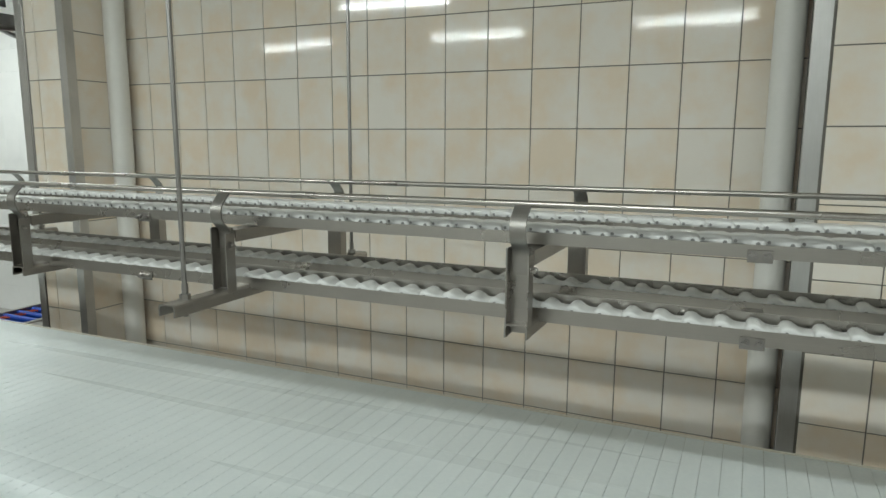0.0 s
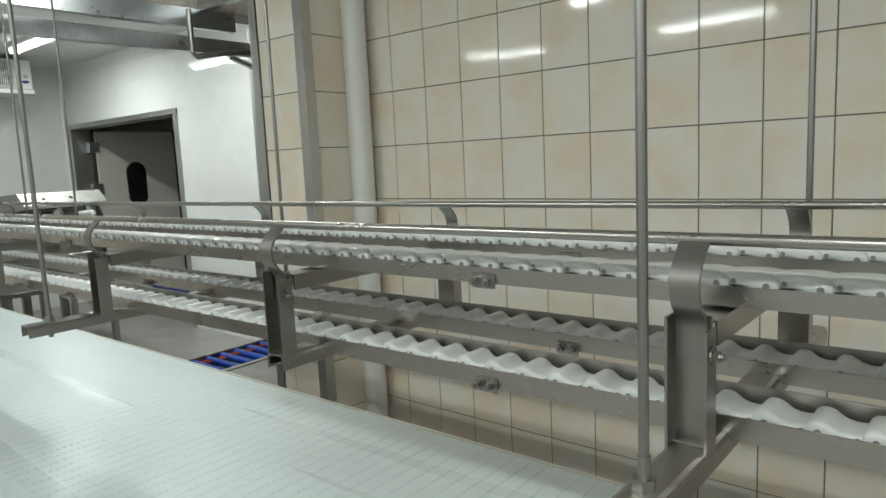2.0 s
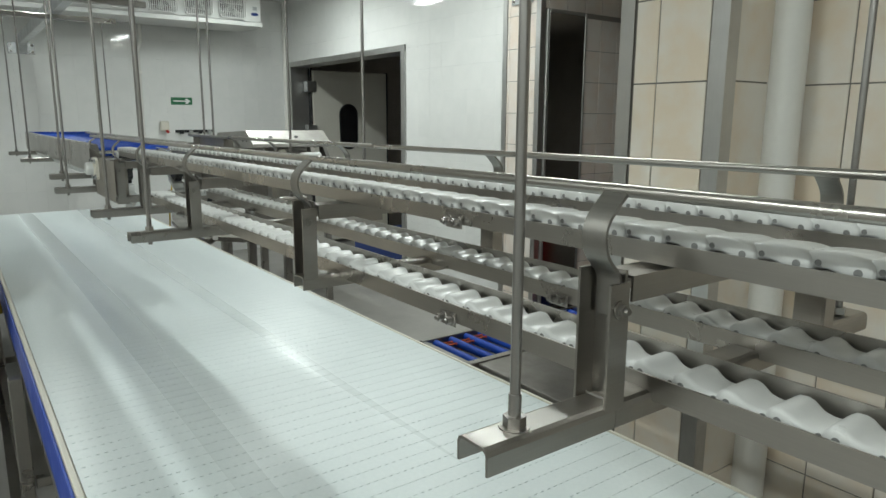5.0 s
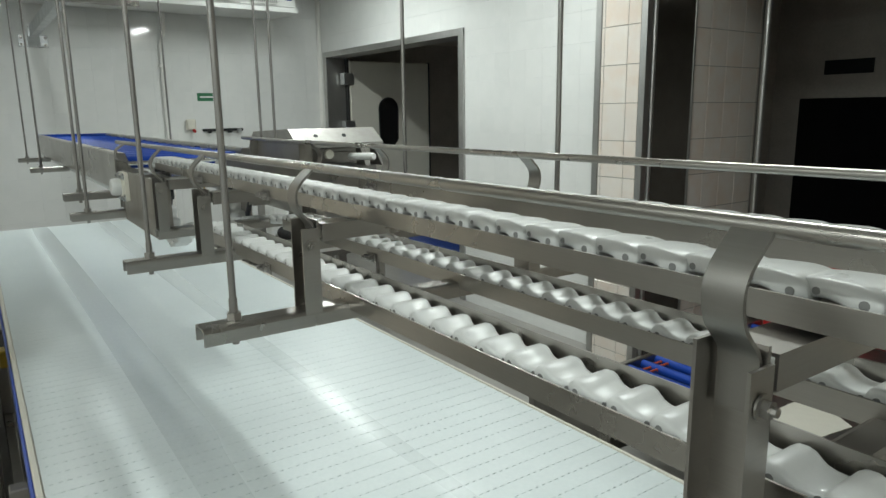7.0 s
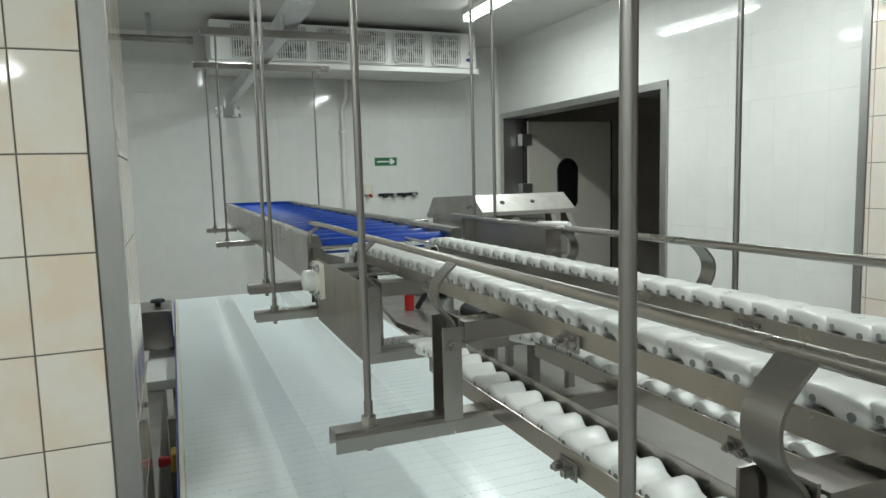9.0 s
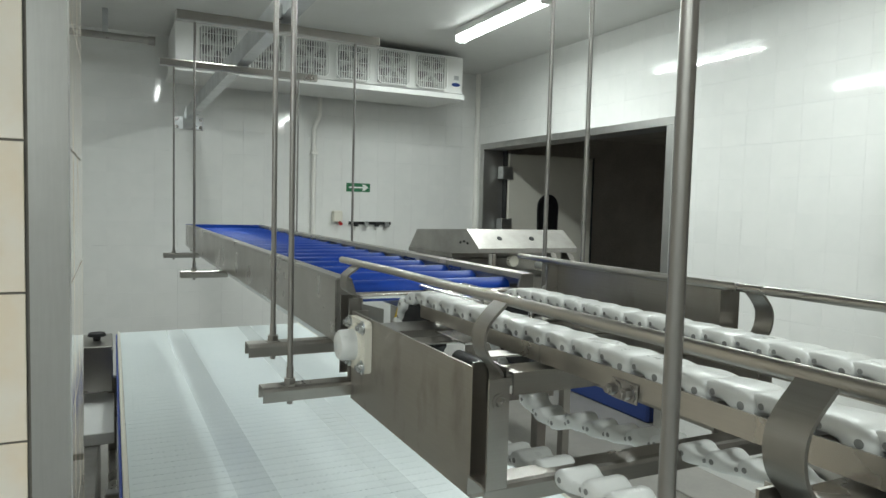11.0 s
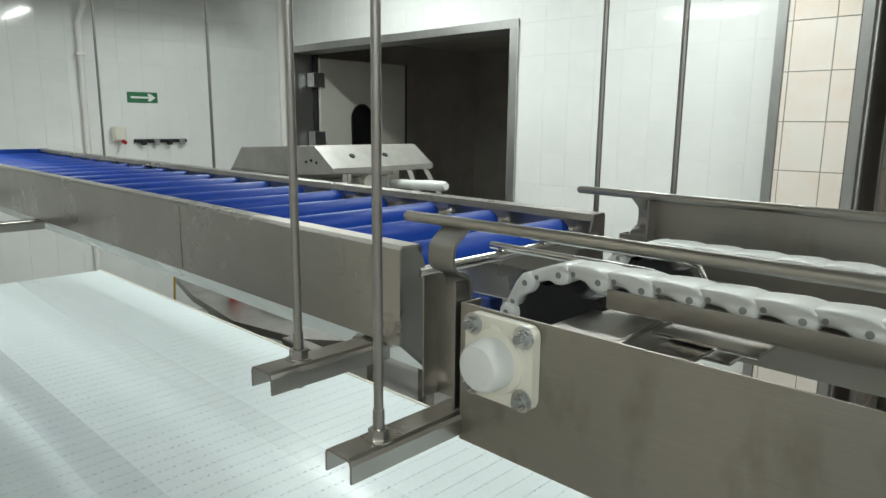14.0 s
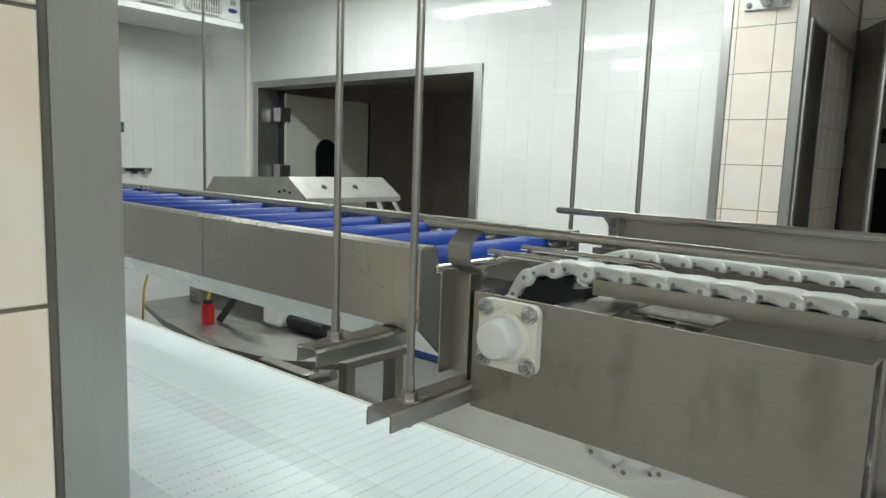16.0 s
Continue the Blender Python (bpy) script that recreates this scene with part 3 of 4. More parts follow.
part("plate", Geo().box((-3.49, PIL_Y - 0.012, 2.64), (-3.27, PIL_Y - 0.001, 2.86), 0.003), ZINC, pl)
part("strut", Geo().strip([(-3.36, 2.72), (-3.50, 2.70), (-3.62, 2.78)], 0.05, 1, PIL_Y - 0.075, PIL_Y - 0.013), ZINC, pl)
for xx in (-3.485, -3.315):
    part("bolt", bolt(Geo(), (xx, PIL_Y - 0.012, 2.67), -2), CHROME, pl)
ch = channel_bar("ceiling_channel", (-5.5, 3.30, 2.96), (-3.4, 3.30, 2.96), 0.06, 0.11, label="galvanised steel channel under the ceiling")
hk = thing("pipe_hook", (-5.5, 3.2, 2.6), "bent dark steel hanger pipe below the channels", "pipe")
part("pipe", Geo().tube([(-5.50, 3.22, 2.96), (-5.50, 3.22, 2.66), (-5.49, 3.25, 2.63), (-5.42, 3.42, 2.66), (-5.42, 3.75, 2.69)], 0.022, 10), ROD, hk, smooth=True)


# ---- wide white belt conveyor ----
BZ, BY0, BY1, BX0, BX1 = 0.962, 0.79, 1.985, -9.18, 1.4
BELT_FALL = 0.006
PITCH = 0.0508


def belt_conveyor():
    t = thing("belt_conveyor", (-4, 1.39, 0), "long wide white modular belt conveyor with blue side edges", "conveyor")
    t.rotation_euler = (0, -BELT_FALL, 0)
    part("bed", Geo().box((BX0 + 0.05, BY0 + 0.03, BZ - 0.055), (BX1, BY1 - 0.03, BZ - 0.008)), SLOT, t, "grey slide bed under the belt")
    g = Geo().tube([(BX0 + 0.045, BY0 + 0.02, BZ - 0.052), (BX0 + 0.045, BY1 - 0.02, BZ - 0.052)], 0.043, 20)
    part("end_roller", g, BELT, t, "white belt turning at the end", smooth=True)
    for y0, y1 in ((BY0, BY0 + 0.016), (BY1 - 0.012, BY1)):
        part("wear_strip", Geo().box((BX0 + 0.02, y0, BZ - 0.05), (BX1, y1, BZ + 0.003), 0.003), IVORY, t, "cream plastic wear strip")
    part("side_guard", Geo().box((BX0 + 0.02, BY0 - 0.008, BZ - 0.16), (BX1, BY0 - 0.0005, BZ - 0.012), 0.002), BLUE_EDGE, t, "blue plastic side guard")
    for y0, y1 in ((BY0 - 0.004, BY0 + 0.03), (BY1 - 0.045, BY1 - 0.006)):
        part("side_frame", Geo().box((BX0 + 0.06, y0 + 0.004, BZ - 0.26), (BX1, y1, BZ - 0.056), 0.004), STEEL_X, t)
    for x in (-8.8, -7.0, -5.2, -3.4, -1.6, 0.3):
        for y in (BY0 - 0.055, BY1 - 0.06):
            part("leg", Geo().box((x, y, -BELT_FALL * (x + 4.0)), (x + 0.05, y + 0.05, BZ - 0.20), 0.004), STEEL, t)
        part("cross_beam", Geo().box((x + 0.005, BY0, 0.28), (x + 0.045, BY1 - 0.06, 0.32), 0.003), STEEL, t)
    part("foot_rail", Geo().box((-8.8, BY0 - 0.05, 0.28), (0.3, BY0 - 0.01, 0.32), 0.003), STEEL_X, t)
    part("return_belt", Geo().box((BX0 + 0.1, BY0 + 0.05, BZ - 0.30), (BX1, BY1 - 0.06, BZ - 0.285)), BELT, t, "white returning belt")
    # belt modules, with the row of hinge slots between two
    y0, y1 = BY0 + 0.017, BY1 - 0.013
    step = 0.0196
    n = int((y1 - y0) / step)
    g = Geo()
    g.add([(0, y0, 0), (PITCH - 0.0019, y0, 0), (PITCH - 0.0019, y1, 0), (0, y1, 0)], [(0, 1, 2, 3)])
    g.add([(0, y0, -0.006), (0, y1, -0.006), (PITCH - 0.0019, y0, -0.006), (PITCH - 0.0019, y1, -0.006)], [])
    g.add([(0, y0, 0), (0, y1, 0), (0, y1, -0.006), (0, y0, -0.006)], [(0, 1, 2, 3)])
    k = PITCH - 0.0019
    g.add([(k, y0, 0), (k, y1, 0), (k, y1, -0.006), (k, y0, -0.006)], [(3, 2, 1, 0)])
    for i in range(n):
        a = y0 + i * step
        b = min(y1, a + step * 0.50)
        g.add([(k, a, 0), (PITCH, a, 0), (PITCH, b, 0), (k, b, 0)], [(0, 1, 2, 3)])
    me = mesh_of("belt_module", g, BELT)
    count = int((BX1 - BX0 - 0.05) / PITCH)
    for i in range(count):
        ob = new("belt_module", me)
        ob.parent = t
        ob.location = Vector((BX0 + 0.045 + i * PITCH, 0, BZ + rng.uniform(-0.00006, 0.00006))) - t.location
    # emergency stop
    s = thing("emergency_stop", (-6.4, 0.755, 0.767), "red mushroom stop button on a yellow base beside the belt", "button")
    part("base", Geo().box((-6.44, 0.755, 0.73), (-6.36, 0.786, 0.805), 0.006), YELLOW, s)
    part("button", Geo().tube([(-6.4, 0.755, 0.767), (-6.4, 0.725, 0.767), (-6.4, 0.71, 0.767)], [0.014, 0.022, 0.018], 14), RED, s, "red mushroom button", smooth=True)


belt_conveyor()
s = thing("drive_box", (-8.75, 0.69, 0.7), "low steel box with a round hand knob beside the belt", "box")
part("body", Geo().box((-8.95, 0.55, 0.70), (-8.55, 0.765, 0.965), 0.006), STEEL, s)
part("knob", Geo().tube([(-8.74, 0.68, 0.965), (-8.74, 0.68, 0.99), (-8.74, 0.68, 0.992), (-8.74, 0.68, 1.01)], [0.02, 0.02, 0.05, 0.045], 16), BLACK, s, "dark round knob", smooth=True)
part("support", Geo().box((-8.9, 0.6, 0.0), (-8.84, 0.66, 0.70), 0.003), STEEL, s)
part("apron", Geo().box((-8.9, 0.60, 0.58), (-8.0, 0.77, 0.64), 0.004), WHITE_PAINT, s, "white ledge")
s = thing("steel_cabinet", (-7.4, 0.6, 0), "dark steel panel casing beside the belt", "cabinet")
part("panel", Geo().box((-8.5, 0.52, 0.02), (-6.35, 0.70, 0.58), 0.006), STEEL_DARK, s)

# ---- chain conveyor ----
def rise(x):
    """The line falls gently towards its drive end."""
    return 0.005 * max(0.0, x + 5.2)


def lifted(g):
    g.v = [(x, y, z + rise(x)) for x, y, z in g.v]
    return g



CY = (1.29, 1.51)
MID = 1.413
X_END = 1.25
BR_X = (-0.458, -1.165, -1.875, -2.578, -3.31, -4.04, -4.618, -5.03)
HUNG = (-1.165, -2.578, -4.04, -4.618)
SHEET = 0.003


def curved(path, steps=4):
    """More points along a soft curve through the path's points."""
    ps = [Vector(p) for p in path]
    ps = [2 * ps[0] - ps[1]] + ps + [2 * ps[-1] - ps[-2]]
    out = []
    for a, b, c, d in zip(ps, ps[1:], ps[2:], ps[3:]):
        for k in range(steps):
            u = k / steps
            out.append(0.5 * (2 * b + (c - a) * u + (2 * a - 5 * b + 4 * c - d) * u * u + (3 * b - a - 3 * c + d) * u ** 3))
    return out + [ps[-2]]


def support_bracket():
    """Built at x = 0 between the two chains' outer sides, open channels of bent sheet."""
    t = thing("support_bracket", (0, MID, 1.447), "bent stainless steel bracket carrying a chain conveyor", "bracket", "conveyor brackets")
    for s in (-1, 1):
        o = 0.220
        yw = MID + s * o
        # upright channel, open outwards, its two flanges of unlike height
        lip = yw + s * 0.027
        part("upright", Geo().strip([(-0.021, lip), (-0.021, yw), (0.0185, yw)], SHEET, 2, 1.447, 1.611), STEEL, t)
        part("flange", Geo().strip([(0.0205, yw - s * 0.0015), (0.0205, lip)], SHEET, 2, 1.447, 1.599), STEEL, t)
        # guide arm: flat bar bent in a soft S, its foot cut to a point
        ym = yw + s * 0.004
        bends = [(ym, 1.560), (ym, 1.592), (ym + s * 0.004, 1.606), (ym + s * 0.020, 1.624), (ym + s * 0.026, 1.640), (ym + s * 0.025, 1.656), (ym + s * 0.016, 1.670), (ym - s * 0.003, 1.688)]
        part("guide_arm", Geo().strip(curved(bends), 0.0035, 0, -0.0155, 0.0155), STEEL_DARK, t, smooth=True)
        part("bolt", bolt(Geo(), (0.0225, yw + s * 0.013, 1.572), 1, 0.0068, 0.008), STEEL, t)
    part("cross_beam", Geo().strip([(-0.020, 1.577), (-0.020, 1.603), (0.020, 1.603), (0.020, 1.577)], SHEET, 1, MID - 0.213, MID + 0.213), STEEL, t)
    return t


def base_channel(x, y0, y1, z, w=0.021, h=0.025):
    t = thing("hanger_channel", (x, (y0 + y1) / 2, z), "short inverted stainless channel under a conveyor", "channel", "hanger channels")
    r = 0.006
    path = [(x - w, z - h), (x - w, z - r), (x - w + r * 0.3, z - r * 0.3), (x - w + r, z), (x + w - r, z), (x + w - r * 0.3, z - r * 0.3), (x + w, z - r), (x + w, z - h)]
    if y1 - y0 > 0.6:
        part("stub_channel", Geo().strip(path, SHEET, 1, y0, MID - 0.232), STEEL, t)
        part("cross_channel", Geo().strip(path, SHEET, 1, MID - 0.230, y1), STEEL, t)
        part("weld_seam", Geo().tube([(x - w, MID - 0.231, z + 0.0012), (x + w, MID - 0.231, z + 0.0012)], 0.0022, 6), STEEL_DARK, t)
    else:
        part("channel", Geo().strip(path, SHEET, 1, y0, y1), STEEL, t)
        part("end_lip", Geo().box((x - w + 0.003, y1 - 0.003, z - h * 0.55), (x + w - 0.003, y1 - 0.0005, z - 0.003)), STEEL_DARK, t)
    return t


def hanger_rod(x, y, z, top=CEIL):
    t = thing("hanger_rod", (x, y, z), "thin steel threaded rod hanging from above", "rod", "hanger rods")
    part("rod", Geo().tube([(x, y, z - 0.035), (x, y, top)], 0.0052, 10), ROD, t, smooth=True)
    part("washer", Geo().tube([(x, y, z + 0.0005), (x, y, z + 0.003)], 0.0155, 16), STEEL, t)
    part("nut", Geo().tube([(x, y, z + 0.003), (x, y, z + 0.014)], 0.0115, 6), STEEL, t)
    part("sleeve", Geo().tube([(x, y, z + 0.014), (x, y, z + 0.036)], 0.0064, 10), ROD, t, smooth=True)
    part("nut", Geo().tube([(x, y, z - 0.020), (x, y, z - 0.006)], 0.0115, 6), STEEL, t)


ZB = 1.468
first = support_bracket()
first.location = (BR_X[0], MID, 1.447 + rise(BR_X[0]))
for x in BR_X[1:]:
    copy_thing(first, pose(x, MID, 1.447 + rise(x)))
for x in BR_X:
    if x in HUNG:
        base_channel(x, 1.008, 1.775, ZB + rise(x))
        hanger_rod(x, 1.06, ZB + rise(x))
        hanger_rod(x, 1.723, ZB + rise(x))
    else:
        base_channel(x, MID - 0.25, MID + 0.25, ZB + rise(x))

# guide rails
RZ = 1.691
for y, xe, nm in ((1.197, -5.645, "front"), (1.629, -5.69, "back")):
    t = thing("guide_rail", (-2.2, y, 1.69), "long round stainless guide rail beside a chain conveyor", "rail", "guide rails")
    bend = -0.012 if nm == "front" else 0.012
    joint = -0.95
    part("rail_length", Geo().tube([(xe, y + bend, RZ), (xe + 0.10, y + bend * 0.6, RZ), (xe + 0.25, y, RZ), (-5.2, y, RZ), (joint, y, RZ + rise(joint))], 0.0066, 12), STEEL_X, t, smooth=True)
    part("rail_length", Geo().tube([(joint, y, RZ + rise(joint)), (X_END, y, RZ + rise(X_END))], 0.0066, 12), STEEL_X, t, smooth=True)
    part("joint_sleeve", lifted(Geo().tube([(joint - 0.03, y, RZ), (joint + 0.03, y, RZ)], 0.0078, 12)), STEEL, t, smooth=True)
    part("end_cap", Geo().tube([(xe - 0.004, y + bend, RZ), (xe, y + bend, RZ)], [0.004, 0.0066], 12), STEEL, t, smooth=True)


# chain tracks
def track(y, z0, z1, x0, x1, joints, back=0.0):
    t = thing("chain_track", ((x0 + x1) / 2, y, z0), "straight stainless channel guiding a white chain", "track", "chain tracks")
    path = [(y - 0.037, z1), (y - 0.037, z0), (y + 0.037, z0), (y + 0.037, z1 + back)]
    part("channel", lifted(Geo().strip(path, 0.0025, 0, x0, x1)), STEEL_X, t)
    for x in joints:
        part("joint_plate", lifted(Geo().box((x - 0.020, y - 0.041, z0 - 0.008), (x + 0.020, y - 0.0385, z0 + 0.014), 0.001)), STEEL, t)
        for dx in (-0.011, 0.011):
            part("bolt", bolt(Geo(), (x + dx, y - 0.041, z0 + 0.003 + rise(x)), -2, 0.0062, 0.011), ROD, t)


for i, y in enumerate(CY):
    track(y, 1.610, 1.6300, -5.40, -5.031, ())
    track(y, 1.610, 1.6320, -5.03, X_END, (-0.058, -1.485, -2.93, -4.40, -4.871) if i == 0 else (-0.06, -1.47, -2.91, -4.35))
    track(y - 0.010, 1.460, 1.4860, -4.86, X_END, (-0.06, -1.48, -2.93, -4.39) if i == 0 else (-0.06, -1.47, -2.91, -4.345), 0.014)

LINK = 0.0525


def link_mesh():
    """A soft moulded link: round ears at the pin, tapering to a nose inside the next ears."""
    g = Geo()
    p = LINK
    stations = ((-0.0122, 0.0257, 0.0028, -0.0032), (-0.0101, 0.0278, 0.0078, -0.0083), (-0.0052, 0.0285, 0.0109, -0.0119), (0.0025, 0.0285, 0.0123, -0.0125),
                (0.0085, 0.0281, 0.0130, -0.0108), (0.0135, 0.0272, 0.0132, -0.0074), (0.0195, 0.0257, 0.0132, -0.0042), (0.0280, 0.0244, 0.0131, -0.0028),
                (0.0360, 0.0234, 0.0128, -0.0030), (0.0430, 0.0226, 0.0121, -0.0045), (0.0490, 0.0214, 0.0107, -0.0061), (0.0560, 0.0184, 0.0068, -0.0057),
                (0.0600, 0.0158, 0.0017, -0.0019))
    n = 12
    vs = []
    for x, w, zt, zb in stations:
        r = min(0.0052, (zt - zb) * 0.48)
        for cy, cz, a0 in ((w - r, zt - r, 0), (-w + r, zt - r, 90), (-w + r, zb + r, 180), (w - r, zb + r, 270)):
            vs += [(x, cy + r * math.cos(radians(a0 + k)), cz + r * math.sin(radians(a0 + k))) for k in (0, 45, 90)]
    m = len(stations)
    fs = [(i * n + k, i * n + (k + 1) % n, (i + 1) * n + (k + 1) % n, (i + 1) * n + k) for i in range(m - 1) for k in range(n)]
    g.add(vs, fs + [tuple(range(n)), tuple((m - 1) * n + k for k in range(n - 1, -1, -1))])
    white = len(g.f)
    g.tube([(0, -0.0290, 0), (0, 0.0290, 0)], 0.0038, 10)
    # no second pin: this grey stub stands for the shaded crescent beside the ear
    g.tube([(p * 0.68, -0.0239, 0.003), (p * 0.68, 0.0239, 0.003)], 0.0032, 8)
    me = mesh_of("link", g, CHAIN)
    me.materials.append(PIN)
    for i, q in enumerate(me.polygons):
        q.material_index = 1 if i >= white else 0
        q.use_smooth = i < white
    me.set_sharp_from_angle(angle=radians(60))
    return me


LINK_ME = link_mesh()
SPR_X, SPR_Z, SPR_R = -5.470, 1.553, 0.079


def chain(y, slack):
    t = thing("conveyor_chain", (-2, y, 1.6), "endless white plastic multiflex chain on steel tracks", "chain", "conveyor chains")
    pts = [(X_END, SPR_Z + SPR_R), (SPR_X, SPR_Z + SPR_R)]
    pts += [(SPR_X - SPR_R * math.sin(a), SPR_Z + SPR_R * math.cos(a)) for a in [i * math.pi / 12 for i in range(1, 13)]]
    pts += [(-5.43, 1.436), (-5.39, 1.388 - slack), (-5.335, 1.374 - slack), (-5.27, 1.398 - slack), (-5.19, 1.438), (-5.09, 1.458), (-4.97, 1.470), (-4.93, 1.475), (-4.86, 1.486), (-4.78, 1.489), (-4.66, 1.4825), (X_END, 1.4825)]
    pts = [Vector((x, z + rise(x))) for x, z in pts]
    lens = [(b - a).length for a, b in zip(pts, pts[1:])]
    total = sum(lens)

    def spot(d):
        for a, b, ln in zip(pts, pts[1:], lens):
            if d <= ln:
                return a.lerp(b, d / ln)
            d -= ln
        return pts[-1]
    n = int(total / LINK)
    for i in range(n):
        a, b = spot(i * LINK), spot((i + 1) * LINK)
        d = b - a
        yy = y - (0.010 if (a.y < 1.52 and a.x > -4.9) else 0.0)
        ob = new("link", LINK_ME)
        ob.parent = t
        ang = math.atan2(-d.y, d.x)
        m = Matrix.Translation((a.x, yy, a.y)) @ Matrix.Rotation(ang, 4, "Y") @ Matrix.Rotation(math.pi, 4, "X")
        ob.matrix_basis = Matrix.Translation(-t.location) @ m


chain(CY[0], 0.006)
chain(CY[1], -0.035)


# drive end: side plates, bearing, sprockets
def drive_station():
    t = thing("drive_station", (-5.3, MID, 1.45), "stainless drive end of a chain conveyor with a white flange bearing", "drive unit")
    yp = MID - 0.238
    fold = [(-5.06, yp + 0.04), (-5.06, yp), (-5.54, yp), (-5.54, yp + 0.03)]
    part("side_plate", Geo().strip(fold, 0.0035, 2, 1.434, 1.602), PLATE, t, "brushed steel side plate with faint smears")
    yb = MID + 0.238
    fold = [(-5.07, yb - 0.04), (-5.07, yb), (-5.548, yb), (-5.548, yb - 0.03)]
    part("side_plate", Geo().strip(fold, 0.0035, 2, 1.447, 1.685), PLATE, t, "brushed steel side plate with faint smears")
    part("end_upright", Geo().strip([(-5.60, yp - 0.006), (-5.60, yp + 0.02), (-5.548, yp + 0.02), (-5.548, yp - 0.006)], 0.003, 2, 1.47, 1.625), STEEL, t)
    part("end_upright", Geo().strip([(-5.60, yb + 0.006), (-5.60, yb - 0.02), (-5.548, yb - 0.02), (-5.548, yb + 0.006)], 0.003, 2, 1.47, 1.625), STEEL, t)
    for s, yy in ((-1, yp + 0.018), (1, yb - 0.018)):
        arm = [(yy, 1.57), (yy, 1.622), (yy - 0.0 + s * 0.026, 1.640), (yy + s * 0.028, 1.662), (yy + s * 0.022, 1.672), (yy - s * 0.002, 1.6885)]
        part("guide_arm", Geo().strip(curved(arm), 0.0035, 0, -5.585, -5.545), STEEL_DARK, t, smooth=True)
    # flange bearing
    bx, bz = -5.475, 1.552
    y0 = yp - 0.0025
    k, c = 0.047, 0.012
    out = [(bx + sx * (k - c) + c * math.cos(a), bz + sz * (k - c) + c * math.sin(a))
           for sx, sz, a0 in ((1, 1, 0), (-1, 1, 90), (-1, -1, 180), (1, -1, 270)) for a in [radians(a0 + 22.5 * i) for i in range(5)]]
    fl = part("bearing_flange", Geo().prism(out, 1, y0 - 0.013, y0), IVORY, t, "ivory plastic square bearing flange")
    part("bearing_ring", Geo().tube([(bx, y0 - 0.013, bz), (bx, y0 - 0.017, bz), (bx, y0 - 0.019, bz)], [0.0365, 0.0355, 0.031], 24), IVORY, fl, smooth=True)
    part("bearing_cap", Geo().tube([(bx, y0 - 0.017, bz), (bx, y0 - 0.042, bz), (bx, y0 - 0.047, bz), (bx, y0 - 0.049, bz)], [0.0285, 0.0275, 0.024, 0.016], 28), CHAIN, fl, "white domed bearing cap", smooth=True)
    part("grease_nub", Geo().box((bx - 0.006, y0 - 0.020, bz + 0.032), (bx + 0.006, y0 - 0.013, bz + 0.041), 0.002), IVORY, fl)
    for sx in (-1, 1):
        for sz in (-1, 1):
            part("nut", bolt(Geo(), (bx + sx * 0.035, y0 - 0.013, bz + sz * 0.035), -2, 0.0088, 0.008), ZINC, fl, "steel hexagon nut")
            part("washer", Geo().tube([(bx + sx * 0.035, y0 - 0.0125, bz + sz * 0.035), (bx + sx * 0.035, y0 - 0.0145, bz + sz * 0.035)], 0.0112, 16), CHROME, fl, "bright washer")
            part("stud", Geo().tube([(bx + sx * 0.035, y0 - 0.018, bz + sz * 0.035), (bx + sx * 0.035, y0 - 0.026, bz + sz * 0.035)], 0.0048, 10), PIN, fl)
    part("shaft", Geo().tube([(bx, yp, bz), (bx, yb, bz)], 0.0125, 14), CHROME, t, smooth=True)
    for y in CY:
        pts = []
        teeth = 9
        for i in range(teeth * 4):
            a = 2 * math.pi * i / (teeth * 4)
            r = 0.074 if i % 4 in (0, 1) else 0.064
            pts.append((bx + r * math.cos(a), bz + r * math.sin(a)))
        part("sprocket", Geo().prism(pts, 1, y - 0.0155, y + 0.0155), BLACK, t, "black nylon sprocket")
    for y in CY:
        part("chain_plate", Geo().box((-5.36, y - 0.034, 1.590), (-5.24, y + 0.034, 1.5945), 0.001), CHROME, t, "bright steel plate under the chain")
    part("cross_plate", Geo().box((-5.33, CY[0] + 0.035, 1.552), (-5.29, CY[1] + 0.05, 1.556), 0.001), STEEL, t)
    part("cross_plate", Geo().box((-5.33, yp + 0.002, 1.584), (-5.285, CY[1] + 0.10, 1.588), 0.001), STEEL, t)
    part("end_shaft", Geo().tube([(-5.648, yp + 0.03, 1.615), (-5.648, yb - 0.02, 1.615)], 0.0075, 12), CHROME, t, "round bright cross bar", smooth=True)
    for y in (1.372, 1.475):
        part("skid_rod", Geo().tube([(-5.665, y, 1.628), (-5.60, y, 1.628), (-5.41, y, 1.628), (-5.394, y, 1.624), (-5.386, y, 1.610), (-5.386, y, 1.578)], 0.0055, 10), CHROME, t, "bent round skid rod", smooth=True)
    part("support_plate", Geo().box((-5.430, yp + 0.003, 1.5935), (-5.352, CY[0] + 0.036, 1.5965), 0.001), STEEL, t, "bright folded plate under the track")
    part("support_plate", Geo().strip([(-5.352, 1.5950), (-5.348, 1.5950), (-5.348, 1.570)], 0.003, 1, yp + 0.003, CY[0] + 0.036), STEEL, t)
    part("support_plate", Geo().box((-5.430, CY[1] - 0.036, 1.5935), (-5.352, yb - 0.003, 1.5965), 0.001), STEEL, t, "bright folded plate under the track")


drive_station()
base_channel(-5.56, 1.008, MID - 0.20, 1.466)
base_channel(-5.56, MID + 0.20, 1.775, 1.466)
for y in (1.06, 1.723):
    hanger_rod(-5.556, y, 1.466, 2.83)


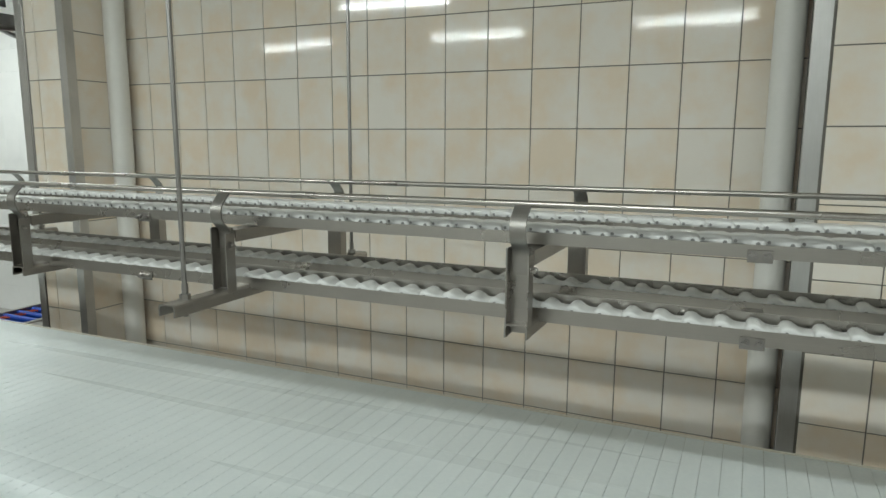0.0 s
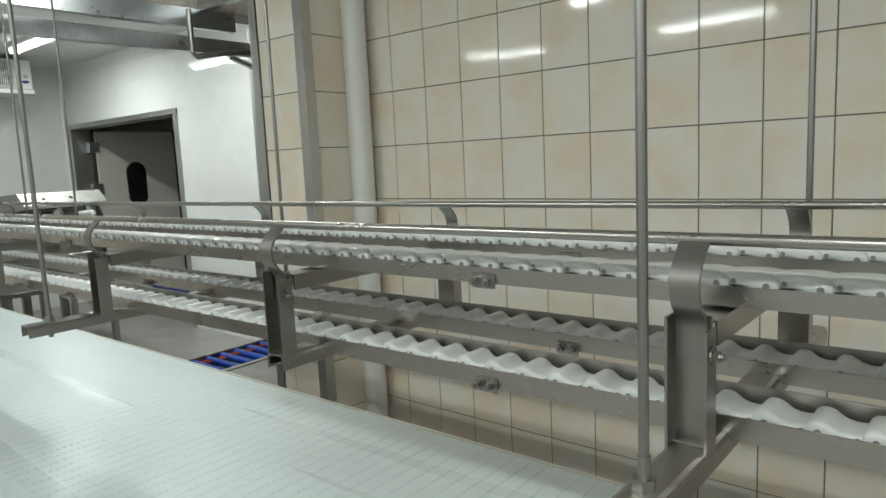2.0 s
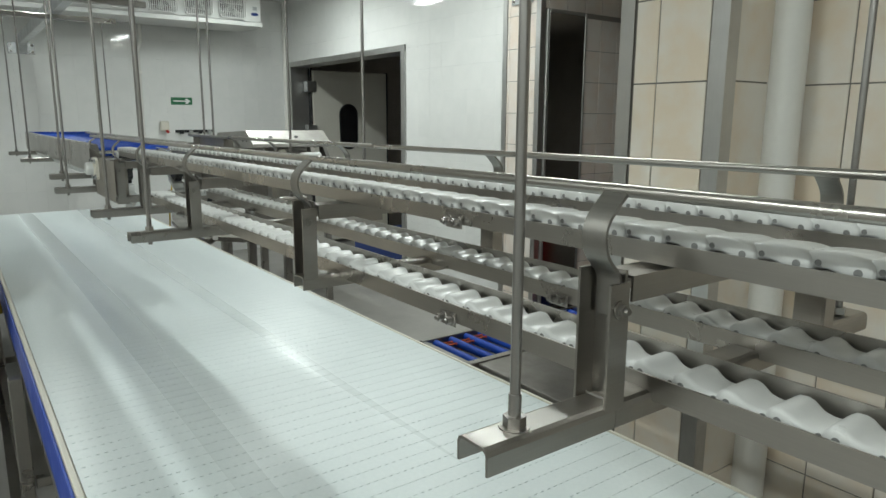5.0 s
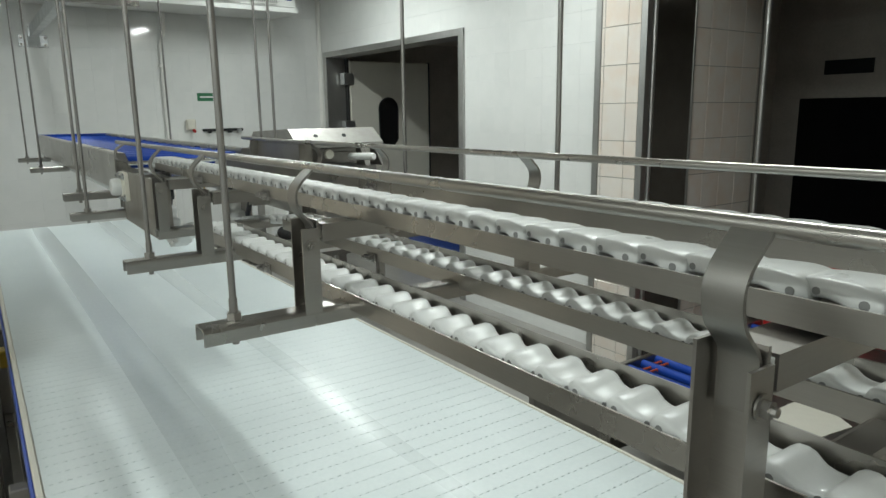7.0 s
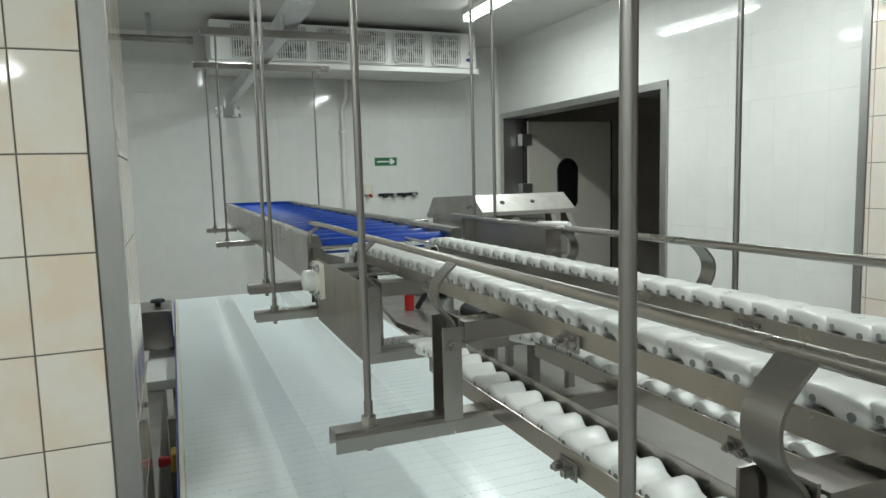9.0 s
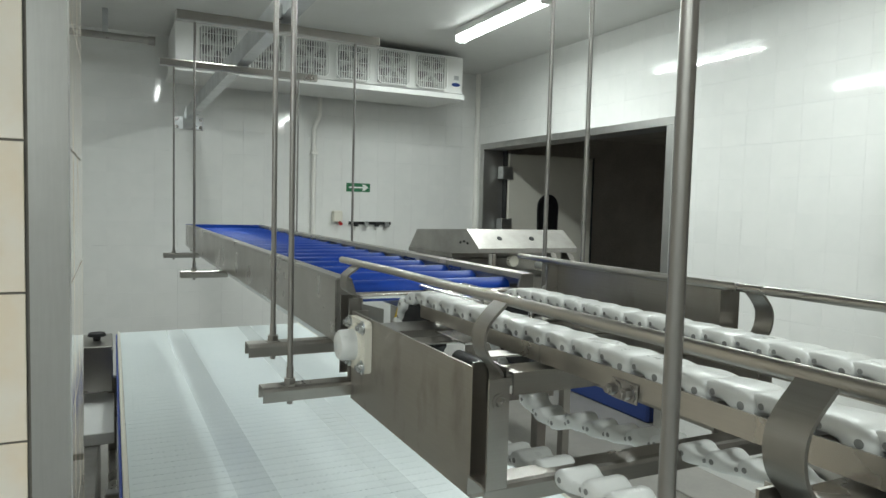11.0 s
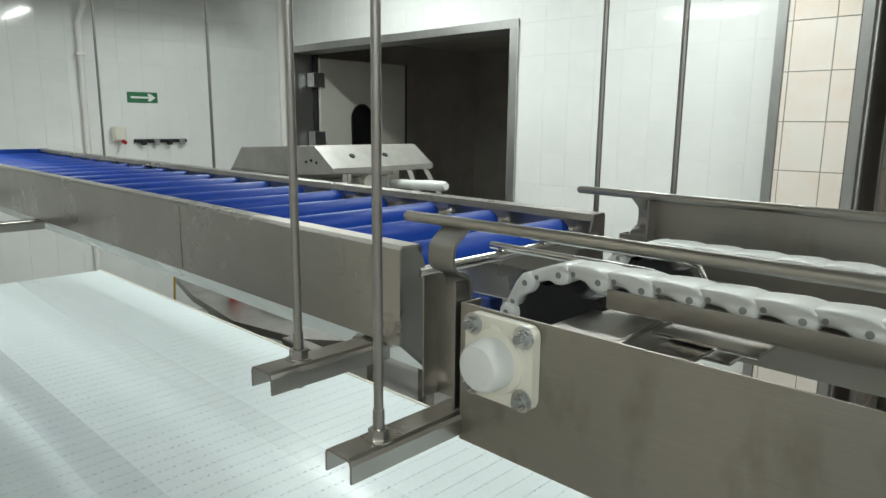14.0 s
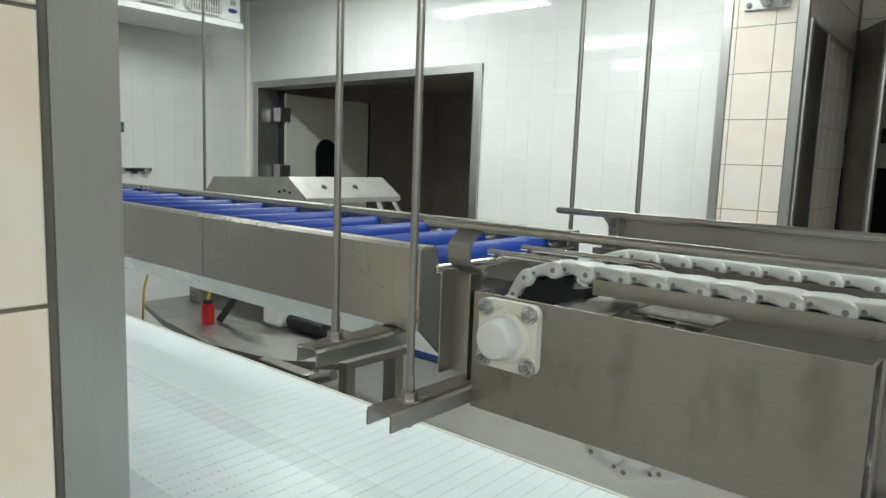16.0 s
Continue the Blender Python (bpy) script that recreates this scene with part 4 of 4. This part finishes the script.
# ---- blue roller conveyor ----
def roller_conveyor():
    x0, x1 = -8.76, -5.700
    t = thing("roller_conveyor", (-7.2, MID, 1.49), "suspended stainless roller conveyor with bright blue plastic rollers", "conveyor")
    for s in (-1, 1):
        yo = MID + s * 0.240
        path = [(yo - s * 0.034, 1.640), (yo - s * 0.032, 1.651), (yo - s * 0.004, 1.652), (yo, 1.648), (yo, 1.524), (yo - s * 0.055, 1.474)]
        part("side_frame", Geo().strip(path, 0.003, 0, x0, x1), STEEL_X, t)
        xe = x1 + 0.055
        part("end_frame", Geo().strip(path, 0.003, 0, x1 + 0.0004, xe), STEEL_X, t)
        cap = [(yo - s * 0.0015, 1.650), (yo - s * 0.034, 1.650), (yo - s * 0.050, 1.60), (yo - s * 0.105, 1.585), (yo - s * 0.105, 1.472), (yo - s * 0.055, 1.472), (yo - s * 0.0015, 1.524)]
        part("end_cap", Geo().prism(cap, 0, xe - 0.004, xe), STEEL_DARK, t)
        for i, x in enumerate((x0 + 0.1, x0 + 0.5, x0 + 1.5, x1 - 0.06)):
            part("bolt", bolt(Geo(), (x, yo - s * 0.030, 1.500), 2 * s, 0.008, 0.012), CHROME, t)
    part("seam", Geo().box((x1 - 0.56, MID - 0.2425, 1.527), (x1 - 0.559, MID - 0.2405, 1.646)), STEEL_DARK, t)
    g = Geo().tube([(0, MID - 0.204, 0), (0, MID - 0.197, 0), (0, MID + 0.197, 0), (0, MID + 0.204, 0)], [0.019, 0.0235, 0.0235, 0.019], 18)
    me = mesh_of("roller", g, BLUE, True)
    axle = mesh_of("axle", Geo().tube([(0, MID - 0.236, 0), (0, MID + 0.236, 0)], 0.006, 8), CHROME, True)
    x = -5.712
    while x > x0 + 0.03:
        ob = new("roller", me)
        ob.parent, ob.location = t, Vector((x, 0, 1.616)) - t.location
        ob["label"] = "bright blue plastic roller"
        o2 = new("axle", axle)
        o2.parent = ob
        x -= 0.162
    part("end_strip", Geo().box((x0 - 0.004, MID - 0.24, 1.53), (x0, MID + 0.24, 1.655), 0.001), BLUE, t, "blue end plate")


roller_conveyor()
for x in (-5.706, -7.195, -8.2):
    top = 2.83 if x > -6 else 2.54
    for s in (-1, 1):
        a, b = (1.008, MID - 0.225) if s < 0 else (MID + 0.225, 1.775)
        base_channel(x, a, b, 1.518)
        hanger_rod(x, 1.06 if s < 0 else 1.723, 1.518, top)
    if x < -6:
        t = thing("cross_bar", (x, MID, 2.5), "thin steel bar holding two hanger rods", "bar", "cross bars")
        part("bar", Geo().box((x - 0.02, 0.99, 2.505), (x + 0.02, 1.83, 2.542), 0.003), STEEL, t)


# ---- hooded machine behind the rollers ----
def hood_machine():
    t = thing("hooded_machine", (-8.5, 3.2, 0), "stainless processing machine with a sloped hood on legs", "machine")
    y0, y1 = 2.85, 3.62
    side = [(-9.16, 1.49), (-9.02, 1.630), (-8.22, 1.662), (-8.05, 1.545), (-8.05, 1.515), (-8.40, 1.49)]
    part("hood", Geo().prism([(x, z) for x, z in side], 1, y0, y1), HOOD, t, "dull stainless sloped hood")
    part("rim", Geo().box((-9.17, y0 - 0.004, 1.455), (-8.42, y1 + 0.004, 1.489), 0.003), STEEL_DARK, t)
    part("body", Geo().box((-9.1, y0 + 0.02, 0.75), (-8.45, y1 - 0.02, 1.455), 0.008), STEEL_DARK, t)
    for x in (-9.08, -8.08):
        for y in (y0 + 0.03, y1 - 0.09):
            part("leg", Geo().box((x, y, 0), (x + 0.06, y + 0.06, 0.75), 0.004), STEEL, t)
    part("roller", Geo().tube([(-8.12, 3.35, 1.43), (-7.62, 3.28, 1.455), (-7.60, 3.28, 1.456)], [0.028, 0.028, 0.02], 16), CHAIN, t, "white plastic roller sticking out", smooth=True)
    teeth = [((0.040 if k % 2 else 0.033) * math.cos(k * math.pi / 14), (0.040 if k % 2 else 0.033) * math.sin(k * math.pi / 14)) for k in range(28)]
    part("gear", Geo().prism([(3.16 + a, 1.455 + b) for a, b in teeth], 0, -8.16, -8.12), IVORY, t, "cream toothed wheel under the hood")
    part("bed", Geo().box((-8.45, y0 + 0.06, 1.20), (-8.06, y1 - 0.06, 1.36), 0.01), STEEL_DARK, t)
    part("arm", Geo().box((-8.10, y0 + 0.10, 1.36), (-8.05, y0 + 0.13, 1.514), 0.005), CHROME, t, "bright upright arm")
    part("arm", Geo().prism([(-8.12, 1.36), (-7.96, 1.36), (-8.05, 1.512), (-8.12, 1.512)], 1, 3.40, 3.44), STEEL, t)
    part("arm", Geo().prism([(-8.10, 1.36), (-7.90, 1.36), (-8.03, 1.512), (-8.10, 1.512)], 1, 3.52, 3.56), STEEL, t)
    for k in range(3):
        part("knob", bolt(Geo(), (-8.30 + k * 0.05, y0, 1.57 + 0.01 * (k % 2)), -2, 0.006, 0.006), BLACK, t)
    # two black discs on the closed slope stand for shaded holes
    for k in range(2):
        part("hole", Geo().tube([(-8.135, 3.05 + 0.25 * k, 1.602), (-8.131, 3.05 + 0.25 * k, 1.607)], 0.018, 12), BLACK, t)


hood_machine()


# ---- low table with cables under the rollers ----
def low_table():
    t = thing("steel_table", (-7.8, 2.45, 0), "stainless work table with a rounded front on square legs", "table")
    out = [(-9.0, 2.85), (-9.0, 2.35), (-8.5, 2.22), (-7.9, 2.14), (-7.45, 2.22), (-7.2, 2.42), (-7.2, 2.85)]
    part("tabletop", Geo().prism(out, 2, 0.825, 0.86), STEEL_DARK, t)
    for x, y in ((-8.9, 2.5), (-7.35, 2.5), (-8.9, 2.78), (-7.3, 2.78)):
        part("leg", Geo().box((x, y, 0), (x + 0.06, y + 0.06, 0.825), 0.004), STEEL, t)
    p = thing("machine_post", (-8.76, 2.62, 0.86), "square steel upright on a table", "post")
    part("post", Geo().box((-8.86, 2.58, 0.86), (-8.74, 2.70, 1.47), 0.004), STEEL_DARK, p)
    p = thing("power_plug", (-8.25, 2.35, 0.86), "red industrial plug with a yellow cable", "plug")
    part("body", Geo().tube([(-8.25, 2.35, 0.86), (-8.25, 2.35, 0.97)], 0.034, 14), RED, p, smooth=True)
    part("collar", Geo().tube([(-8.25, 2.35, 0.97), (-8.25, 2.35, 0.995)], 0.026, 14), BLACK, p, smooth=True)
    part("cable", Geo().tube([(-8.25, 2.35, 0.995), (-8.22, 2.36, 1.10), (-8.20, 2.42, 1.30), (-8.2, 2.5, 1.46)], 0.010, 8), YELLOW, p, "yellow cable", smooth=True)
    p = thing("hanging_cable", (-8.9, 2.3, 0.8), "thin yellow cable hanging down", "cable")
    part("cable", Geo().tube([(-8.92, 2.30, 0.62), (-8.90, 2.31, 0.95), (-8.80, 2.34, 1.25), (-8.78, 2.4, 1.45)], 0.007, 8), YELLOW, p, smooth=True)
    p = thing("black_hose", (-8.16, 2.45, 0.86), "thick black hose standing on a table", "hose")
    part("hose", Geo().tube([(-8.22, 2.40, 0.875), (-8.15, 2.45, 1.0), (-8.12, 2.5, 1.2), (-8.11, 2.6, 1.46)], 0.02, 10), CABLE, p, smooth=True)
    p = thing("white_bracket_box", (-7.98, 2.62, 0.86), "white plastic motor cover on a table", "cover")
    part("cover", Geo().box((-8.06, 2.56, 0.86), (-7.90, 2.70, 1.12), 0.02), WHITE_PAINT, p)
    p = thing("black_motor", (-7.73, 2.62, 0.86), "small black electric motor on a table", "motor")
    part("motor", Geo().tube([(-7.88, 2.62, 0.907), (-7.86, 2.62, 0.907), (-7.85, 2.62, 0.907), (-7.60, 2.62, 0.907), (-7.58, 2.62, 0.907)], [0.03, 0.03, 0.046, 0.046, 0.036], 18), BLACK, p, smooth=True)
    p = thing("lever", (-7.3, 2.25, 0.86), "flat bent steel lever on a table", "lever")
    part("plate", Geo().box((-7.42, 2.10, 0.862), (-7.1, 2.16, 0.90), 0.004), STEEL, p)
    part("tip", Geo().tube([(-7.08, 2.13, 0.88), (-6.95, 2.13, 0.93)], 0.022, 10), STEEL_DARK, p, smooth=True)


low_table()


# ---- low blue roller table by the second doorway ----
def low_rollers():
    t = thing("low_roller_table", (-5.0, 3.4, 0), "low steel roller table with blue rollers and orange drive belts", "conveyor")
    x0, x1, y0, y1, z = -5.20, -4.80, 2.74, 4.62, 0.50
    for a, b in ((x0 - 0.035, x0), (x1, x1 + 0.05)):
        part("side_frame", Geo().box((a, y0, z - 0.09), (b, y1, z + 0.012), 0.004), STEEL, t)
    part("end_frame", Geo().box((x0, y0 - 0.002, z - 0.09), (x1, y0 + 0.03, z + 0.008), 0.004), STEEL_DARK, t)
    part("pan", Geo().box((x0, y0 + 0.03, z - 0.10), (x1, y1, z - 0.09)), STEEL_DARK, t)
    me = mesh_of("roller", Geo().tube([(x0 + 0.004, 0, 0), (x1 - 0.004, 0, 0)], 0.024, 14), BLUE, True)
    belt_me = mesh_of("drive_belt", Geo().tube([(0, -0.062, -0.012), (0, -0.03, 0.027), (0, 0.03, 0.027), (0, 0.062, -0.012)], 0.006, 6), ORANGE, True)
    y, i = y0 + 0.09, 0
    while y < y1:
        ob = new("roller", me)
        ob.parent, ob.location = t, Vector((0, y, z - 0.018)) - t.location
        for k in (0.05, 0.09):
            o2 = new("drive_belt", belt_me)
            o2.parent, o2.location = t, Vector((x0 + k + 0.02 * (i % 2), y + 0.055, z - 0.035)) - t.location
        y += 0.112
        i += 1
    for x in (x0 - 0.03, x1 + 0.005):
        for y in (y0 + 0.02, 3.5, y1 - 0.08):
            part("leg", Geo().box((x, y, 0), (x + 0.04, y + 0.04, z - 0.09), 0.003), STEEL, t)
    part("apron", Geo().box((x1 + 0.05, y0 + 0.05, z - 0.02), (x1 + 0.90, y1, z + 0.006), 0.004), STEEL_DARK, t, "flat steel side table")


low_rollers()


def crate(x, y, z, c, label):
    t = thing("crate", (x, y, z), label, "crate", "plastic crates")
    w, d, h, k = 0.30, 0.20, 0.20, 0.012
    g = Geo()
    g.box((x - w, y - d, z), (x + w, y - d + k, z + h), 0.003).box((x - w, y + d - k, z), (x + w, y + d, z + h), 0.003)
    g.box((x - w, y - d + k, z), (x - w + k, y + d - k, z + h), 0.003).box((x + w - k, y - d + k, z), (x + w, y + d - k, z + h), 0.003)
    g.box((x - w + k, y - d + k, z), (x + w - k, y + d - k, z + 0.012))
    part("shell", g, c, t)
    rim = Geo()
    rim.box((x - w - 0.012, y - d - 0.012, z + h - 0.02), (x + w + 0.012, y - d - 0.0005, z + h + 0.002), 0.002)
    rim.box((x - w - 0.012, y + d + 0.0005, z + h - 0.02), (x + w + 0.012, y + d + 0.012, z + h + 0.002), 0.002)
    part("rim", rim, c, t)


for k, (c, word) in enumerate(((BLUE_EDGE, "blue"), (RED, "red"), (RED, "red"), (RED, "red"))):
    crate(-4.92, 4.86, 0.206 * k, c, word + " plastic crate in a stack inside a doorway")
t = thing("paper_sheet", (-4.34, 3.42, 0.507), "cream sheet of card lying on a steel side table", "card")
part("card", Geo().prism([(-4.47, 3.24), (-4.26, 3.18), (-4.20, 3.56), (-4.46, 3.74)], 2, 0.507, 0.510), IVORY, t)
p = thing("ceiling_pipe", (-10.4, 0.2, 3.08), "steel pipe with an end cap below the ceiling", "pipe")
part("pipe", Geo().tube([(-10.4, -1.0, 3.09), (-10.4, 1.05, 3.09)], 0.028, 14), STEEL, p, smooth=True)
part("end_cap", Geo().tube([(-10.4, 1.03, 3.09), (-10.4, 1.085, 3.09)], 0.036, 14), STEEL_DARK, p, smooth=True)
part("bracket", Geo().box((-10.42, 0.7, 3.115), (-10.38, 0.74, CEIL), 0.003), ZINC, p)
t = thing("floor_bin", (-9.3, 5.2, 0), "dark blue low bin standing in a cold store doorway", "bin")
part("shell", Geo().box((-9.9, 4.85, 0.0), (-8.6, 5.6, 0.34), 0.02), DARK_BLUE, t)

# ---- tiles ----
tiles(wall_back, 1, BACK_Y, -3.23, 0.12, 0.40, CEIL, -1.682, 1.876, TW, TH, BEIGE)
tiles(pillar_left, 1, PIL_Y, -3.487, -3.238, 0.0, CEIL, -3.405, 1.880, TW, TH, BEIGE)
tiles(pillar_left, 0, -3.19, PIL_Y + 0.05, BACK_Y, 0.0, CEIL, PIL_Y + 0.23, 1.880, TW, TH, BEIGE)
tiles(pillar_right, 1, PIR_Y, 0.112, 1.6, 0.0, CEIL, 0.302, 1.876, TW, TH, BEIGE)
tiles(pillar_near, 0, -5.585, -0.3, 0.642, 0.6, CEIL, 0.49, 1.648, TW, 0.243, BEIGE)
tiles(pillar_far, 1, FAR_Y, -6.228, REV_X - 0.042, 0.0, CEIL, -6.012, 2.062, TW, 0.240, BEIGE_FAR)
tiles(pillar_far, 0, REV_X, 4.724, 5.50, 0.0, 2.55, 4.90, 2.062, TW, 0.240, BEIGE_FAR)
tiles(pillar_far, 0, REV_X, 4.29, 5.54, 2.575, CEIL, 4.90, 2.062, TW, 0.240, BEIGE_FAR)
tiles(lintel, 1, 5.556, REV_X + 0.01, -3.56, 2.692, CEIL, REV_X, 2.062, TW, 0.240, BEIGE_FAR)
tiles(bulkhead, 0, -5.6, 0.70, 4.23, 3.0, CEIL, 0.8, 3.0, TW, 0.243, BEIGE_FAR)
tiles(wall_door, 1, DOOR_Y, END_X, -6.272, 0.0, CEIL, -6.27, 2.038, 0.1985, 0.2205, WHITE_TILE, 0.0005, True, [(-11.0, -8.085, 0, 2.515)], 0.045)
tiles(wall_end, 0, END_X, 1.314, DOOR_Y, 0.0, CEIL, 4.49, 2.038, 0.1985, 0.2205, WHITE_TILE, 0.0005, True, (), 0.045)
tiles(wall_end, 0, END_X, -1.2, 1.314, 0.0, CEIL, 4.49, 2.038, 0.1985, 0.2205, WHITE_TILE, 0.0005, True, (), 0.045)
tiles(pillar_near, 1, 0.698, -6.25, -5.642, 0.0, CEIL, -5.83, 1.648, TW, 0.243, BEIGE, facing=180)
